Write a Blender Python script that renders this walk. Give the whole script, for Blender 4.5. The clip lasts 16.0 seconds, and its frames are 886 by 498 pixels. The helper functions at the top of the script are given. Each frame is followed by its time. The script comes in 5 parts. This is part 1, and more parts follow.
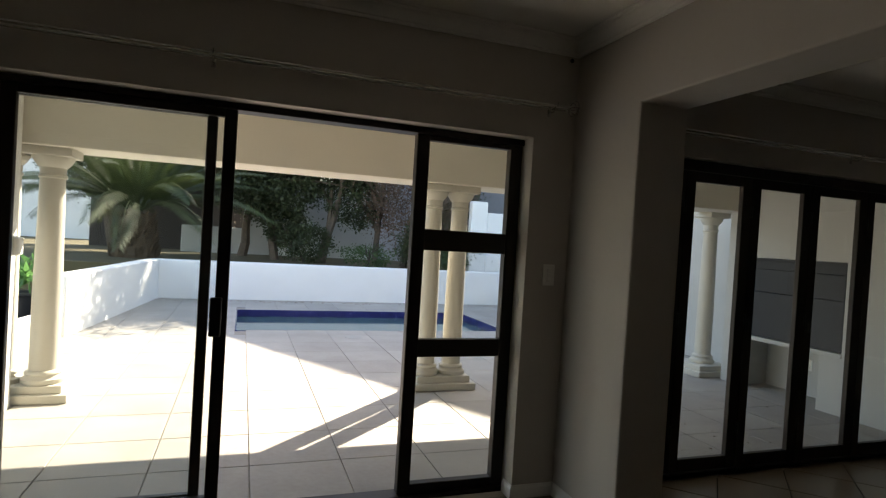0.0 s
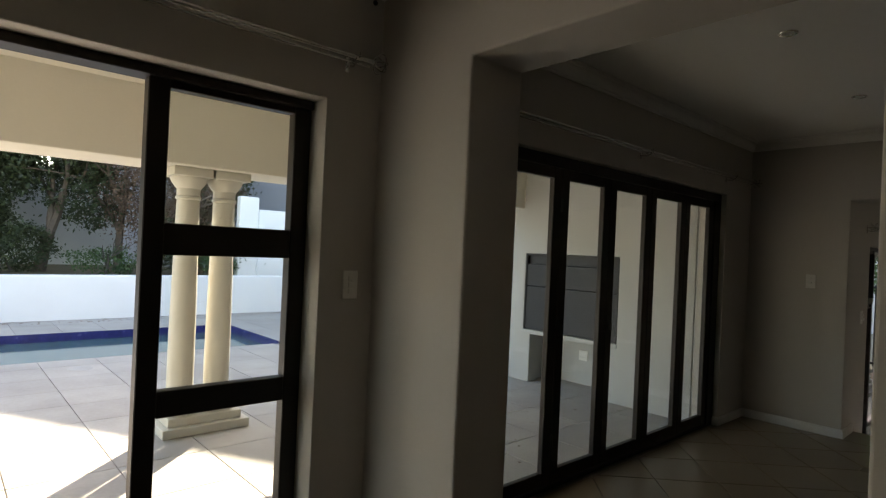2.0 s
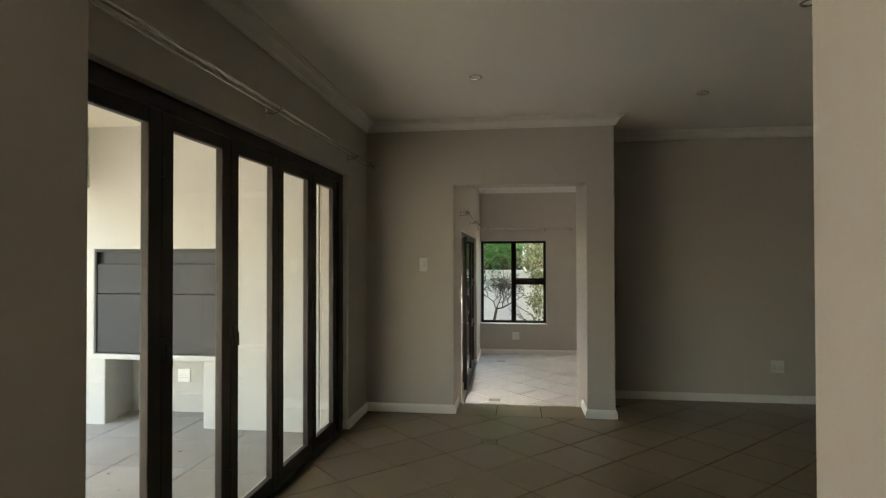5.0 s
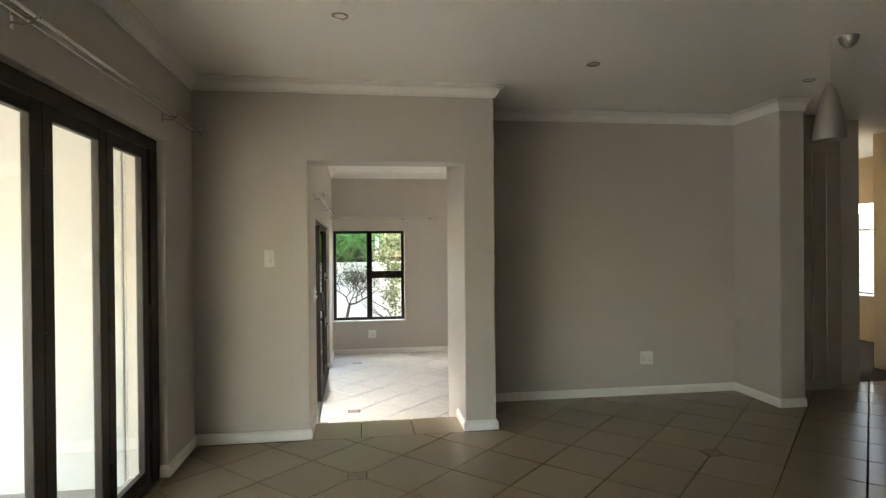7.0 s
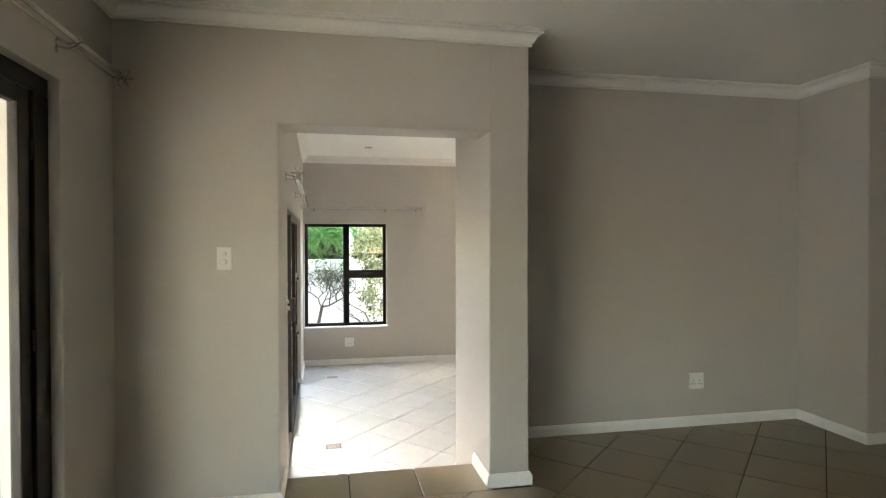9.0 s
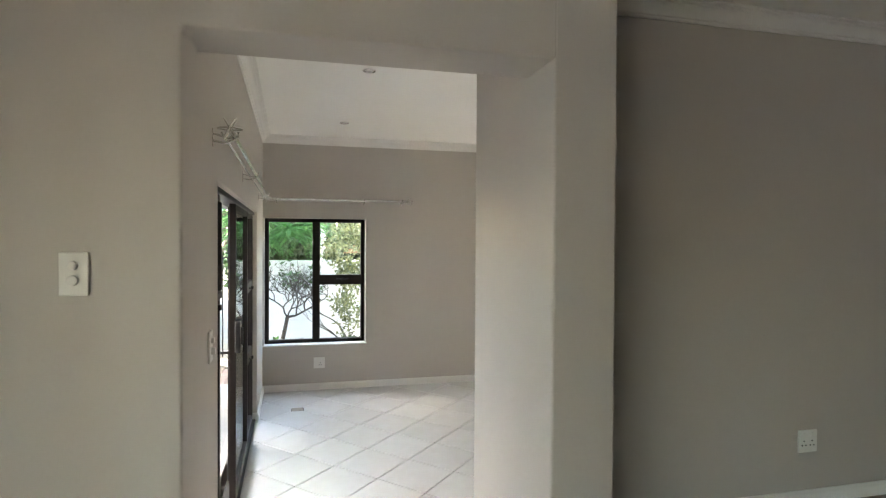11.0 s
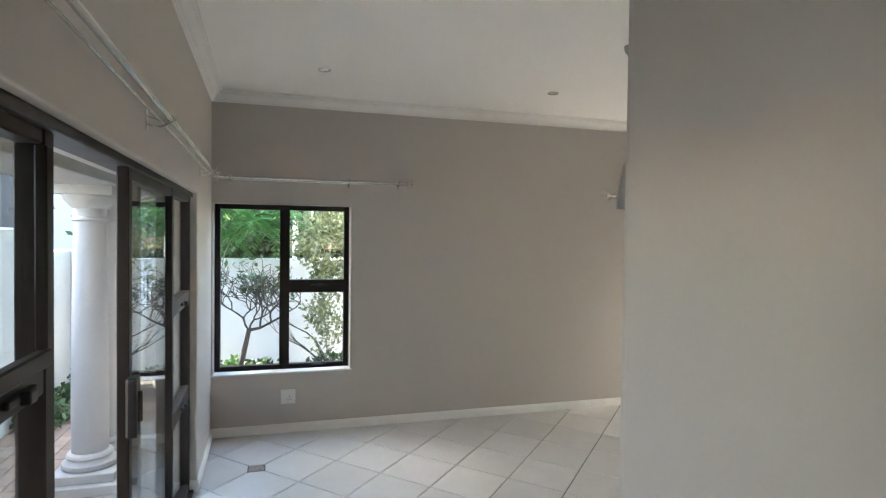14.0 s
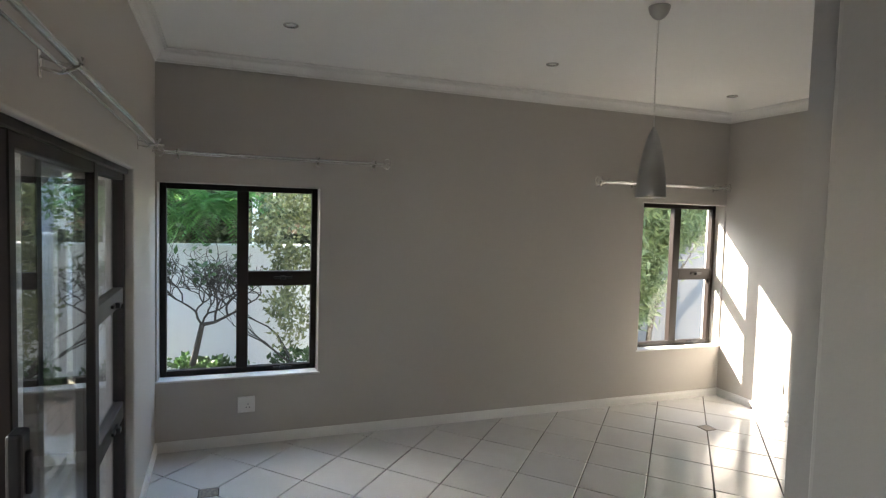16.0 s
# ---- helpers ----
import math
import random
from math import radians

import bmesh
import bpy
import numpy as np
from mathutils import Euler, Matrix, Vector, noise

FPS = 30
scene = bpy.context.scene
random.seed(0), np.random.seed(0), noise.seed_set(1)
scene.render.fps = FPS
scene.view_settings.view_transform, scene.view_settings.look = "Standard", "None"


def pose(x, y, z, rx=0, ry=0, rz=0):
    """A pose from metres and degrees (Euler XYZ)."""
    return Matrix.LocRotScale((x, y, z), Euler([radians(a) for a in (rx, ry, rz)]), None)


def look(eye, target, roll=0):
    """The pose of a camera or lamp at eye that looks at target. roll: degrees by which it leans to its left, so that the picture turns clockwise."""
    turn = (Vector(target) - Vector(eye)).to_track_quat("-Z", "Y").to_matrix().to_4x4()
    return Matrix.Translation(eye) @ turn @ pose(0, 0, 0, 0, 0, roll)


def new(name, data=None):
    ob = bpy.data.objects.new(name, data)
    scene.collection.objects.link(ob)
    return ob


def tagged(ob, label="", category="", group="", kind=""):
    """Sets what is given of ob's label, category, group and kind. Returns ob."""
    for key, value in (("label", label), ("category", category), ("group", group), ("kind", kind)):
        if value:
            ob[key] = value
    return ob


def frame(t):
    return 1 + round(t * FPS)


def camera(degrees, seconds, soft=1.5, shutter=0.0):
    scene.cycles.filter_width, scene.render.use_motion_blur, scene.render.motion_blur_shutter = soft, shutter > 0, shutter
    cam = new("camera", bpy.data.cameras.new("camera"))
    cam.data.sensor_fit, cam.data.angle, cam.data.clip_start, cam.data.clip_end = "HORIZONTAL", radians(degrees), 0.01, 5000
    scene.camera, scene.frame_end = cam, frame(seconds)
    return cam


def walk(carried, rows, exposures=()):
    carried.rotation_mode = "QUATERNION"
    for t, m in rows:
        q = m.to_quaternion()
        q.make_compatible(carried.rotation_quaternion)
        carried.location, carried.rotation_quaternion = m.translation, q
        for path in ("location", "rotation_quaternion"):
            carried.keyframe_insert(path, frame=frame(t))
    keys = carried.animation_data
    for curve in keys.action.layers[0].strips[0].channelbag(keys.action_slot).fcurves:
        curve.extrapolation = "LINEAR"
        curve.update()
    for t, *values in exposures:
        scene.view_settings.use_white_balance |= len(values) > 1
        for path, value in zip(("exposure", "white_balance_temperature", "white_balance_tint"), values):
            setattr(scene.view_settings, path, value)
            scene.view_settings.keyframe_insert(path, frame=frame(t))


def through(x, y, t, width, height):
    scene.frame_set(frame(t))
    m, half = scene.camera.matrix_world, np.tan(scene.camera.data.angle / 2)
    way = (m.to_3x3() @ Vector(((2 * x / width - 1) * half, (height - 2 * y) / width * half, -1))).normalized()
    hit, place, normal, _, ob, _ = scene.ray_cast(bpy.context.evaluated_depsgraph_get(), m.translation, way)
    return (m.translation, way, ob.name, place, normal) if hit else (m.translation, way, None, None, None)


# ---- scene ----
cam = camera(76.0, 16.0, soft=1.25)
PATH = [
    (0, (0.312, 0.853, 1.482), (0.979, 2.738, 1.448), 3.5),
    (0.5, (0.388, 1.093, 1.467), (1.203, 2.919, 1.448), 3.3),
    (1, (0.478, 1.306, 1.477), (1.446, 3.056, 1.46), 3.3),
    (1.5, (0.551, 1.496, 1.492), (1.696, 3.135, 1.484), 2.9),
    (2, (0.644, 1.658, 1.479), (1.982, 3.145, 1.484), 2.6),
    (2.5, (0.773, 1.813, 1.481), (2.262, 3.148, 1.492), 2.3),
    (3, (0.886, 1.98, 1.469), (2.521, 3.131, 1.489), 1.8),
    (3.5, (0.985, 2.097, 1.458), (2.771, 2.997, 1.487), 1.0),
    (4, (1.138, 2.198, 1.43), (3.018, 2.879, 1.467), 0.4),
    (4.5, (1.297, 2.276, 1.431), (3.238, 2.758, 1.464), 0.1),
    (5, (1.439, 2.382, 1.431), (3.421, 2.646, 1.455), -0.1),
    (7.5, (2.516, 2.573, 1.427), (4.489, 2.25, 1.411), -0.5),
    (8, (2.798, 2.605, 1.434), (4.768, 2.262, 1.413), -0.4),
    (8.5, (3.088, 2.661, 1.432), (5.055, 2.3, 1.41), -0.3),
    (9, (3.393, 2.695, 1.437), (5.354, 2.304, 1.411), -0.1),
    (11.5, (5.083, 2.608, 1.462), (7.019, 2.106, 1.424), 0.3),
    (12, (5.354, 2.601, 1.472), (7.284, 2.078, 1.428), 0.3),
    (12.5, (5.627, 2.558, 1.449), (7.555, 2.026, 1.41), 0.5),
    (13, (5.909, 2.57, 1.44), (7.832, 2.023, 1.398), 0.4),
    (13.5, (6.15, 2.559, 1.432), (8.071, 2.006, 1.393), 0.8),
    (14, (6.377, 2.54, 1.453), (8.295, 1.976, 1.402), 0.8),
    (14.5, (6.583, 2.558, 1.452), (8.494, 1.973, 1.401), 1.2),
    (15, (6.757, 2.634, 1.448), (8.653, 2.002, 1.391), 1.3),
    (15.5, (6.881, 2.616, 1.447), (8.765, 1.949, 1.374), 1.2),
    (16, (6.946, 2.522, 1.489), (8.821, 1.834, 1.379), 1.6),
]
EXPOSURES = [(0.0, 2.15, 7900, 13), (1.0, 2.15, 8000, 13), (2.0, 2.6, 8200, 12), (3.0, 3.15, 8900, 12), (4.0, 3.85, 9100, 12), (5.0, 4.2, 8900, 12), (7.5, 5.32, 8300, 11),
             (9.0, 5.42, 8000, 11), (11.5, 5.0, 7400, 11), (13.5, 4.78, 7050, 11), (14.5, 4.63, 6950, 11), (16.0, 3.97, 6950, 11)]
walk(cam, [(t, look(eye, target, roll)) for t, eye, target, roll in PATH], exposures=EXPOSURES)

# ---- world and sun ----
SUN_EL, SUN_AZ = 38.5, 45.0      # degrees above the ground, from +x towards +y
world = bpy.data.worlds.new("world")
scene.world = world
world.use_nodes = True
wn = world.node_tree.nodes
sky = wn.new("ShaderNodeTexSky")
sky.sky_type = "NISHITA"
sky.sun_disc = False
sky.sun_elevation = radians(SUN_EL)
sky.sun_rotation = radians(90 - SUN_AZ)
wn["Background"].inputs["Strength"].default_value = 0.15
world.node_tree.links.new(sky.outputs[0], wn["Background"].inputs["Color"])
sun = new("sun", bpy.data.lights.new("sun", "SUN"))
sun.data.energy, sun.data.angle, sun.data.color = 4.2, radians(0.53), (1.0, 0.96, 0.90)
sd = Vector((math.cos(radians(SUN_EL)) * math.cos(radians(SUN_AZ)), math.cos(radians(SUN_EL)) * math.sin(radians(SUN_AZ)), math.sin(radians(SUN_EL))))
sun.matrix_world = look(tuple(sd * 40), (0, 0, 0))


# ---- materials ----
def material(name, color, rough=0.6, vary=0.08, scale=3.0, bump=0.0, fine=60.0, metal=0.0, tint=None, spec=0.5, wear=0.0, per_piece=0.0, coat=0.0, even=False):
    """Principled surface; colour varied by a broad and a fine noise, with a fine relief."""
    m = bpy.data.materials.new(name)
    m.use_nodes = True
    nt = m.node_tree
    n, l = nt.nodes, nt.links
    b = n["Principled BSDF"]
    b.inputs["Metallic"].default_value = metal
    b.inputs["Specular IOR Level"].default_value = spec
    b.inputs["Coat Weight"].default_value = coat
    geo = n.new("ShaderNodeNewGeometry")
    broad = n.new("ShaderNodeTexNoise")
    broad.inputs["Scale"].default_value = scale
    broad.inputs["Detail"].default_value = 5
    small = n.new("ShaderNodeTexNoise")
    small.inputs["Scale"].default_value = fine
    small.inputs["Detail"].default_value = 3
    move = n.new("ShaderNodeVectorMath")
    move.operation = "ADD"
    move.inputs[1].default_value = (3.17, 5.43, 7.61)
    l.new(geo.outputs["Position"], move.inputs[0])
    l.new(move.outputs[0], broad.inputs["Vector"])
    l.new(move.outputs[0], small.inputs["Vector"])
    mix = n.new("ShaderNodeMix")
    mix.data_type = "RGBA"
    dark = tuple(c * (1 - vary * 2) for c in color) if tint is None else tint
    mix.inputs[6].default_value = (*dark, 1)
    mix.inputs[7].default_value = (*[min(1, c * (1 + vary)) for c in color], 1)
    add = n.new("ShaderNodeMath")
    add.operation = "MULTIPLY_ADD"
    l.new(small.outputs["Fac"], add.inputs[0])
    add.inputs[1].default_value = 0.35
    l.new(broad.outputs["Fac"], add.inputs[2])
    ramp = n.new("ShaderNodeMapRange")
    ramp.inputs["From Min"].default_value = 0.25
    ramp.inputs["From Max"].default_value = 1.10
    l.new(add.outputs[0], ramp.inputs["Value"])
    l.new(ramp.outputs[0], mix.inputs[0])
    out = mix.outputs[2]
    if per_piece:
        info = n.new("ShaderNodeObjectInfo")
        hsv = n.new("ShaderNodeHueSaturation")
        mr = n.new("ShaderNodeMapRange")
        mr.inputs["To Min"].default_value = 1 - per_piece
        mr.inputs["To Max"].default_value = 1 + per_piece
        l.new(info.outputs["Random"], mr.inputs["Value"])
        l.new(mr.outputs[0], hsv.inputs["Value"])
        l.new(out, hsv.inputs["Color"])
        out = hsv.outputs[0]
    l.new(out, b.inputs["Base Color"])
    rr = n.new("ShaderNodeMapRange")
    rr.inputs["To Min"].default_value = max(0.02, rough - 0.07 - wear)
    rr.inputs["To Max"].default_value = min(1, rough + 0.07)
    l.new(broad.outputs["Fac"], rr.inputs["Value"])
    if even:
        b.inputs["Roughness"].default_value = rough
    else:
        l.new(rr.outputs[0], b.inputs["Roughness"])
    if bump:
        bp = n.new("ShaderNodeBump")
        bp.inputs["Strength"].default_value = bump
        bp.inputs["Distance"].default_value = 0.004
        l.new(small.outputs["Fac"], bp.inputs["Height"])
        l.new(bp.outputs[0], b.inputs["Normal"])
    return m


def leaf_material(name, a, b_, rough=0.5, through=0.25):
    m = material(name, a, rough, 0.1, 1.2, 0.0, 25.0, tint=b_)
    n, l = m.node_tree.nodes, m.node_tree.links
    p, o = n["Principled BSDF"], n["Material Output"]
    for node in n:
        if node.bl_idname == "ShaderNodeMix":
            geo = n.new("ShaderNodeNewGeometry")
            l.new(geo.outputs["Random Per Island"], node.inputs[0])
    tr = n.new("ShaderNodeBsdfTranslucent")
    tr.inputs["Color"].default_value = (*[c * 1.3 for c in a], 1)
    mx = n.new("ShaderNodeMixShader")
    mx.inputs[0].default_value = through
    l.new(p.outputs[0], mx.inputs[1])
    l.new(tr.outputs[0], mx.inputs[2])
    l.new(mx.outputs[0], o.inputs[0])
    return m


def glass_material(name, tint=(0.965, 0.98, 0.975)):
    m = bpy.data.materials.new(name)
    m.use_nodes = True
    n, l = m.node_tree.nodes, m.node_tree.links
    n.remove(n["Principled BSDF"])
    clear, gloss, lw, mx = n.new("ShaderNodeBsdfTransparent"), n.new("ShaderNodeBsdfGlossy"), n.new("ShaderNodeLayerWeight"), n.new("ShaderNodeMixShader")
    clear.inputs["Color"].default_value = (*tint, 1)
    gloss.inputs["Roughness"].default_value = 0.01
    power, scale = n.new("ShaderNodeMath"), n.new("ShaderNodeMath")
    power.operation, scale.operation = "POWER", "MULTIPLY_ADD"
    lw.inputs["Blend"].default_value = 0.5
    power.inputs[1].default_value = 4.5
    scale.inputs[1].default_value, scale.inputs[2].default_value = 0.7, 0.03
    l.new(lw.outputs["Facing"], power.inputs[0])
    l.new(power.outputs[0], scale.inputs[0])
    l.new(scale.outputs[0], mx.inputs[0])
    l.new(clear.outputs[0], mx.inputs[1])
    l.new(gloss.outputs[0], mx.inputs[2])
    l.new(mx.outputs[0], n["Material Output"].inputs[0])
    return m


WALL = material("greige_wall_paint", (0.515, 0.482, 0.438), 0.56, 0.02, 0.9, 0.12, 90)
WHITE = material("white_ceiling_paint", (0.88, 0.87, 0.84), 0.7, 0.02, 1.1, 0.06, 70)
TRIM = material("white_satin_trim", (0.80, 0.79, 0.76), 0.45, 0.04, 2.5, 0.03, 40)
BRONZE = material("dark_bronze_aluminium", (0.015, 0.0095, 0.0075), 0.45, 0.10, 6, 0.02, 150, spec=0.35)
BLACK = material("black_plastic", (0.012, 0.012, 0.013), 0.4, 0.1, 8)
GLASS = glass_material("clear_glass")
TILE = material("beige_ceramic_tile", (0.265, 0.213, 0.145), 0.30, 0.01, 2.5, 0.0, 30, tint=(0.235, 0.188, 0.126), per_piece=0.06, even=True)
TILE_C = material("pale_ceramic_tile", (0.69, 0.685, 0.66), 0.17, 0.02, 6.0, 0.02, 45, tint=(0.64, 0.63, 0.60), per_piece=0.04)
GROUT = material("brown_grout", (0.075, 0.060, 0.045), 0.9, 0.2, 12, 0.2, 120)
SAND = material("pale_sand_joint", (0.30, 0.27, 0.23), 0.95, 0.2, 12, 0.2, 120)
INSERT = material("carved_mosaic_insert", (0.34, 0.28, 0.21), 0.5, 0.15, 60, 0.5, 220, tint=(0.05, 0.04, 0.03))
PATIO = material("pale_travertine_paver", (0.40, 0.378, 0.340), 0.6, 0.06, 2.2, 0.2, 28, tint=(0.24, 0.225, 0.20), per_piece=0.07)
# darker copy of the white plaster: shade put into the colour of sheltered walls
SHADE_PLASTER = material("shade_dimmed_white_plaster", (0.50, 0.50, 0.475), 0.8, 0.05, 1.6, 0.3, 50, tint=(0.42, 0.415, 0.385))
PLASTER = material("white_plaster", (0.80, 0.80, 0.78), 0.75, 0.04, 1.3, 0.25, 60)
CREAM = material("cream_exterior_paint", (0.70, 0.665, 0.575), 0.75, 0.03, 1.0, 0.15, 60)
COLUMN = material("cream_column_stone", (0.60, 0.57, 0.49), 0.6, 0.05, 2.0, 0.1, 40)
STEEL = material("brushed_steel", (0.47, 0.46, 0.445), 0.34, 0.05, 20, 0.0, 200, metal=1.0, even=True)
CHROME = material("chrome", (0.75, 0.75, 0.75), 0.12, 0.03, 10, metal=1.0)
ROD = material("satin_silver_rod", (0.66, 0.65, 0.63), 0.24, 0.04, 10, metal=1.0)
SWITCH = material("white_switch_plastic", (0.78, 0.77, 0.73), 0.35, 0.02, 5)
GRILLE = material("dark_grey_steel_panel", (0.022, 0.023, 0.026), 0.5, 0.15, 3, 0.05, 80, spec=0.4)
CONCRETE = material("grey_soot_plaster", (0.40, 0.39, 0.36), 0.85, 0.12, 2, 0.3, 40)
SOIL = material("brown_lawn_and_soil", (0.13, 0.105, 0.05), 0.95, 0.25, 1.5, 0.8, 30, tint=(0.06, 0.05, 0.025))
ASPHALT = material("grey_driveway", (0.16, 0.16, 0.17), 0.9, 0.1, 1.0, 0.4, 50)
GROUND = material("dry_ground", (0.17, 0.15, 0.11), 0.95, 0.2, 0.7, 0.4, 20)
BRICK = material("red_clay_brick_paver", (0.34, 0.23, 0.165), 0.85, 0.15, 6, 0.3, 60, tint=(0.24, 0.165, 0.12), per_piece=0.2)
BARK = material("grey_brown_bark", (0.13, 0.10, 0.075), 0.9, 0.25, 9, 0.8, 45)
TWIG = material("dark_twig_bark", (0.06, 0.05, 0.04), 0.85, 0.2, 15, 0.3, 60)
PALM_BARK = material("shaggy_palm_bark", (0.11, 0.075, 0.045), 0.95, 0.3, 14, 0.9, 40)
PALM_LEAF = leaf_material("palm_leaf", (0.065, 0.09, 0.03), (0.03, 0.045, 0.017), 0.6, 0.15)
DARK_LEAF = leaf_material("dark_tree_leaf", (0.055, 0.075, 0.03), (0.025, 0.04, 0.016))
DRY_LEAF = leaf_material("dry_reddish_leaf", (0.15, 0.09, 0.06), (0.07, 0.05, 0.03))
FERN_LEAF = leaf_material("bright_feathery_leaf", (0.12, 0.27, 0.08), (0.035, 0.10, 0.03), 0.5, 0.4)
OLIVE_LEAF = leaf_material("variegated_olive_leaf", (0.27, 0.29, 0.13), (0.03, 0.05, 0.018), 0.4, 0.18)
SILVER_LEAF = leaf_material("grey_green_leaf", (0.19, 0.26, 0.13), (0.035, 0.065, 0.025), 0.5, 0.3)
HEDGE_LEAF = leaf_material("dark_groundcover_leaf", (0.06, 0.12, 0.035), (0.025, 0.05, 0.02), 0.4)
WATER = material("teal_pool_water", (0.05, 0.11, 0.11), 0.06, 0.1, 0.6, 0.15, 6)
POOL_TILE = material("cobalt_mosaic_tile", (0.028, 0.035, 0.16), 0.25, 0.25, 10, 0.2, 40, tint=(0.012, 0.014, 0.07))
GREYWALL = material("grey_neighbour_paint", (0.30, 0.31, 0.34), 0.8, 0.05, 1.0, 0.1, 30)
# dark grey stands in for shade on the wall outside the corner window
SHADE_WALL = material("shade_darkened_wall", (0.14, 0.15, 0.165), 0.8, 0.06, 1.0, 0.15, 40)
KITCHEN = material("warm_kitchen_paint", (0.66, 0.53, 0.38), 0.7, 0.05, 1.0, 0.1, 50)
CUPBOARD = material("gloss_taupe_cupboard", (0.36, 0.32, 0.285), 0.22, 0.04, 2)
SHADE_IN = material("lamp_bulb_glass", (0.75, 0.74, 0.70), 0.25, 0.03, 10)
ROOF = material("grey_roof_sheet", (0.25, 0.25, 0.26), 0.7, 0.1, 2, 0.1, 20)
TIMBER = material("weathered_brown_timber", (0.26, 0.16, 0.085), 0.75, 0.15, 8, 0.3, 60, tint=(0.15, 0.09, 0.05))
FENCE = material("dark_stained_fence", (0.055, 0.045, 0.038), 0.8, 0.2, 8, 0.3, 60, per_piece=0.2)
DARKROOM = material("dark_window_reveal", (0.03, 0.03, 0.035), 0.3, 0.1, 3)


# ---- mesh helpers ----
def box(bm, x0, x1, y0, y1, z0, z1):
    r = bmesh.ops.create_cube(bm, size=1)
    for v in r["verts"]:
        v.co = ((x0 + x1) / 2 + v.co.x * (x1 - x0), (y0 + y1) / 2 + v.co.y * (y1 - y0), (z0 + z1) / 2 + v.co.z * (z1 - z0))
    return r["verts"]


def rbox(bm, x0, x1, y0, y1, z0, z1, r=0.004, seg=2):
    vs = box(bm, x0, x1, y0, y1, z0, z1)
    edges = list({e for v in vs for e in v.link_edges})
    bmesh.ops.bevel(bm, geom=edges, offset=r, segments=seg, affect="EDGES", profile=0.5)


def tube(bm, pts, radii, sides=8, caps=True):
    """A tube along points, with a radius for each."""
    rings = []
    pts = [Vector(p) for p in pts]
    for i, p in enumerate(pts):
        d = (pts[min(i + 1, len(pts) - 1)] - pts[max(i - 1, 0)]).normalized()
        a = d.orthogonal().normalized() if abs(d.z) > 0.9 else d.cross(Vector((0, 0, 1))).normalized()
        b = d.cross(a)
        r = radii[i] if isinstance(radii, (list, tuple)) else radii
        rings.append([bm.verts.new(p + r * (math.cos(k * math.tau / sides) * a + math.sin(k * math.tau / sides) * b)) for k in range(sides)])
    for r0, r1 in zip(rings, rings[1:]):
        for k in range(sides):
            bm.faces.new((r0[k], r0[(k + 1) % sides], r1[(k + 1) % sides], r1[k]))
    if caps:
        bm.faces.new(rings[0][::-1])
        bm.faces.new(rings[-1])


def lathe(bm, prof, cx=0, cy=0, cz=0, sides=32, axis="z"):
    """A solid of revolution from (radius, height) pairs."""
    rings = []
    for r, h in prof:
        ring = []
        for k in range(sides):
            c, s = math.cos(k * math.tau / sides) * r, math.sin(k * math.tau / sides) * r
            o = {"z": (c, s, h), "x": (h, c, s), "y": (c, h, s)}[axis]
            ring.append(bm.verts.new((cx + o[0], cy + o[1], cz + o[2])))
        rings.append(ring)
    for r0, r1 in zip(rings, rings[1:]):
        for k in range(sides):
            bm.faces.new((r0[k], r0[(k + 1) % sides], r1[(k + 1) % sides], r1[k]))
    for ring in (rings[0], rings[-1]):
        bm.faces.new(ring)


def mesh_object(name, bm, mat, smooth=False):
    bmesh.ops.recalc_face_normals(bm, faces=bm.faces[:])
    me = bpy.data.meshes.new(name)
    bm.to_mesh(me)
    bm.free()
    me.materials.append(mat)
    if smooth:
        me.polygons.foreach_set("use_smooth", [True] * len(me.polygons))
        me.set_sharp_from_angle(angle=radians(35))
    return new(name, me)


def part(name, bm, mat, parent, label="", smooth=False):
    ob = mesh_object(name, bm, mat, smooth)
    ob.parent = parent
    if label:
        ob["label"] = label
    return ob


def piece(name, me, parent, m=None):
    ob = new(name, me)
    ob.parent = parent
    if m is not None:
        ob.matrix_basis = m
    return ob


def thing(name, label, category, group="", kind="", at=None):
    ob = new(name)
    ob.empty_display_size = 0.1
    if at is not None:
        ob.matrix_basis = at
    return tagged(ob, label, category, group, kind)


def structure(name, bm, mat, label, category, bevel=0.0):
    ob = mesh_object(name, bm, mat)
    if bevel:
        md = ob.modifiers.new("bevel", "BEVEL")
        md.width, md.segments, md.limit_method, md.angle_limit = bevel, 3, "ANGLE", radians(50)
        md.use_clamp_overlap = True
    return tagged(ob, label, category, kind="structure")


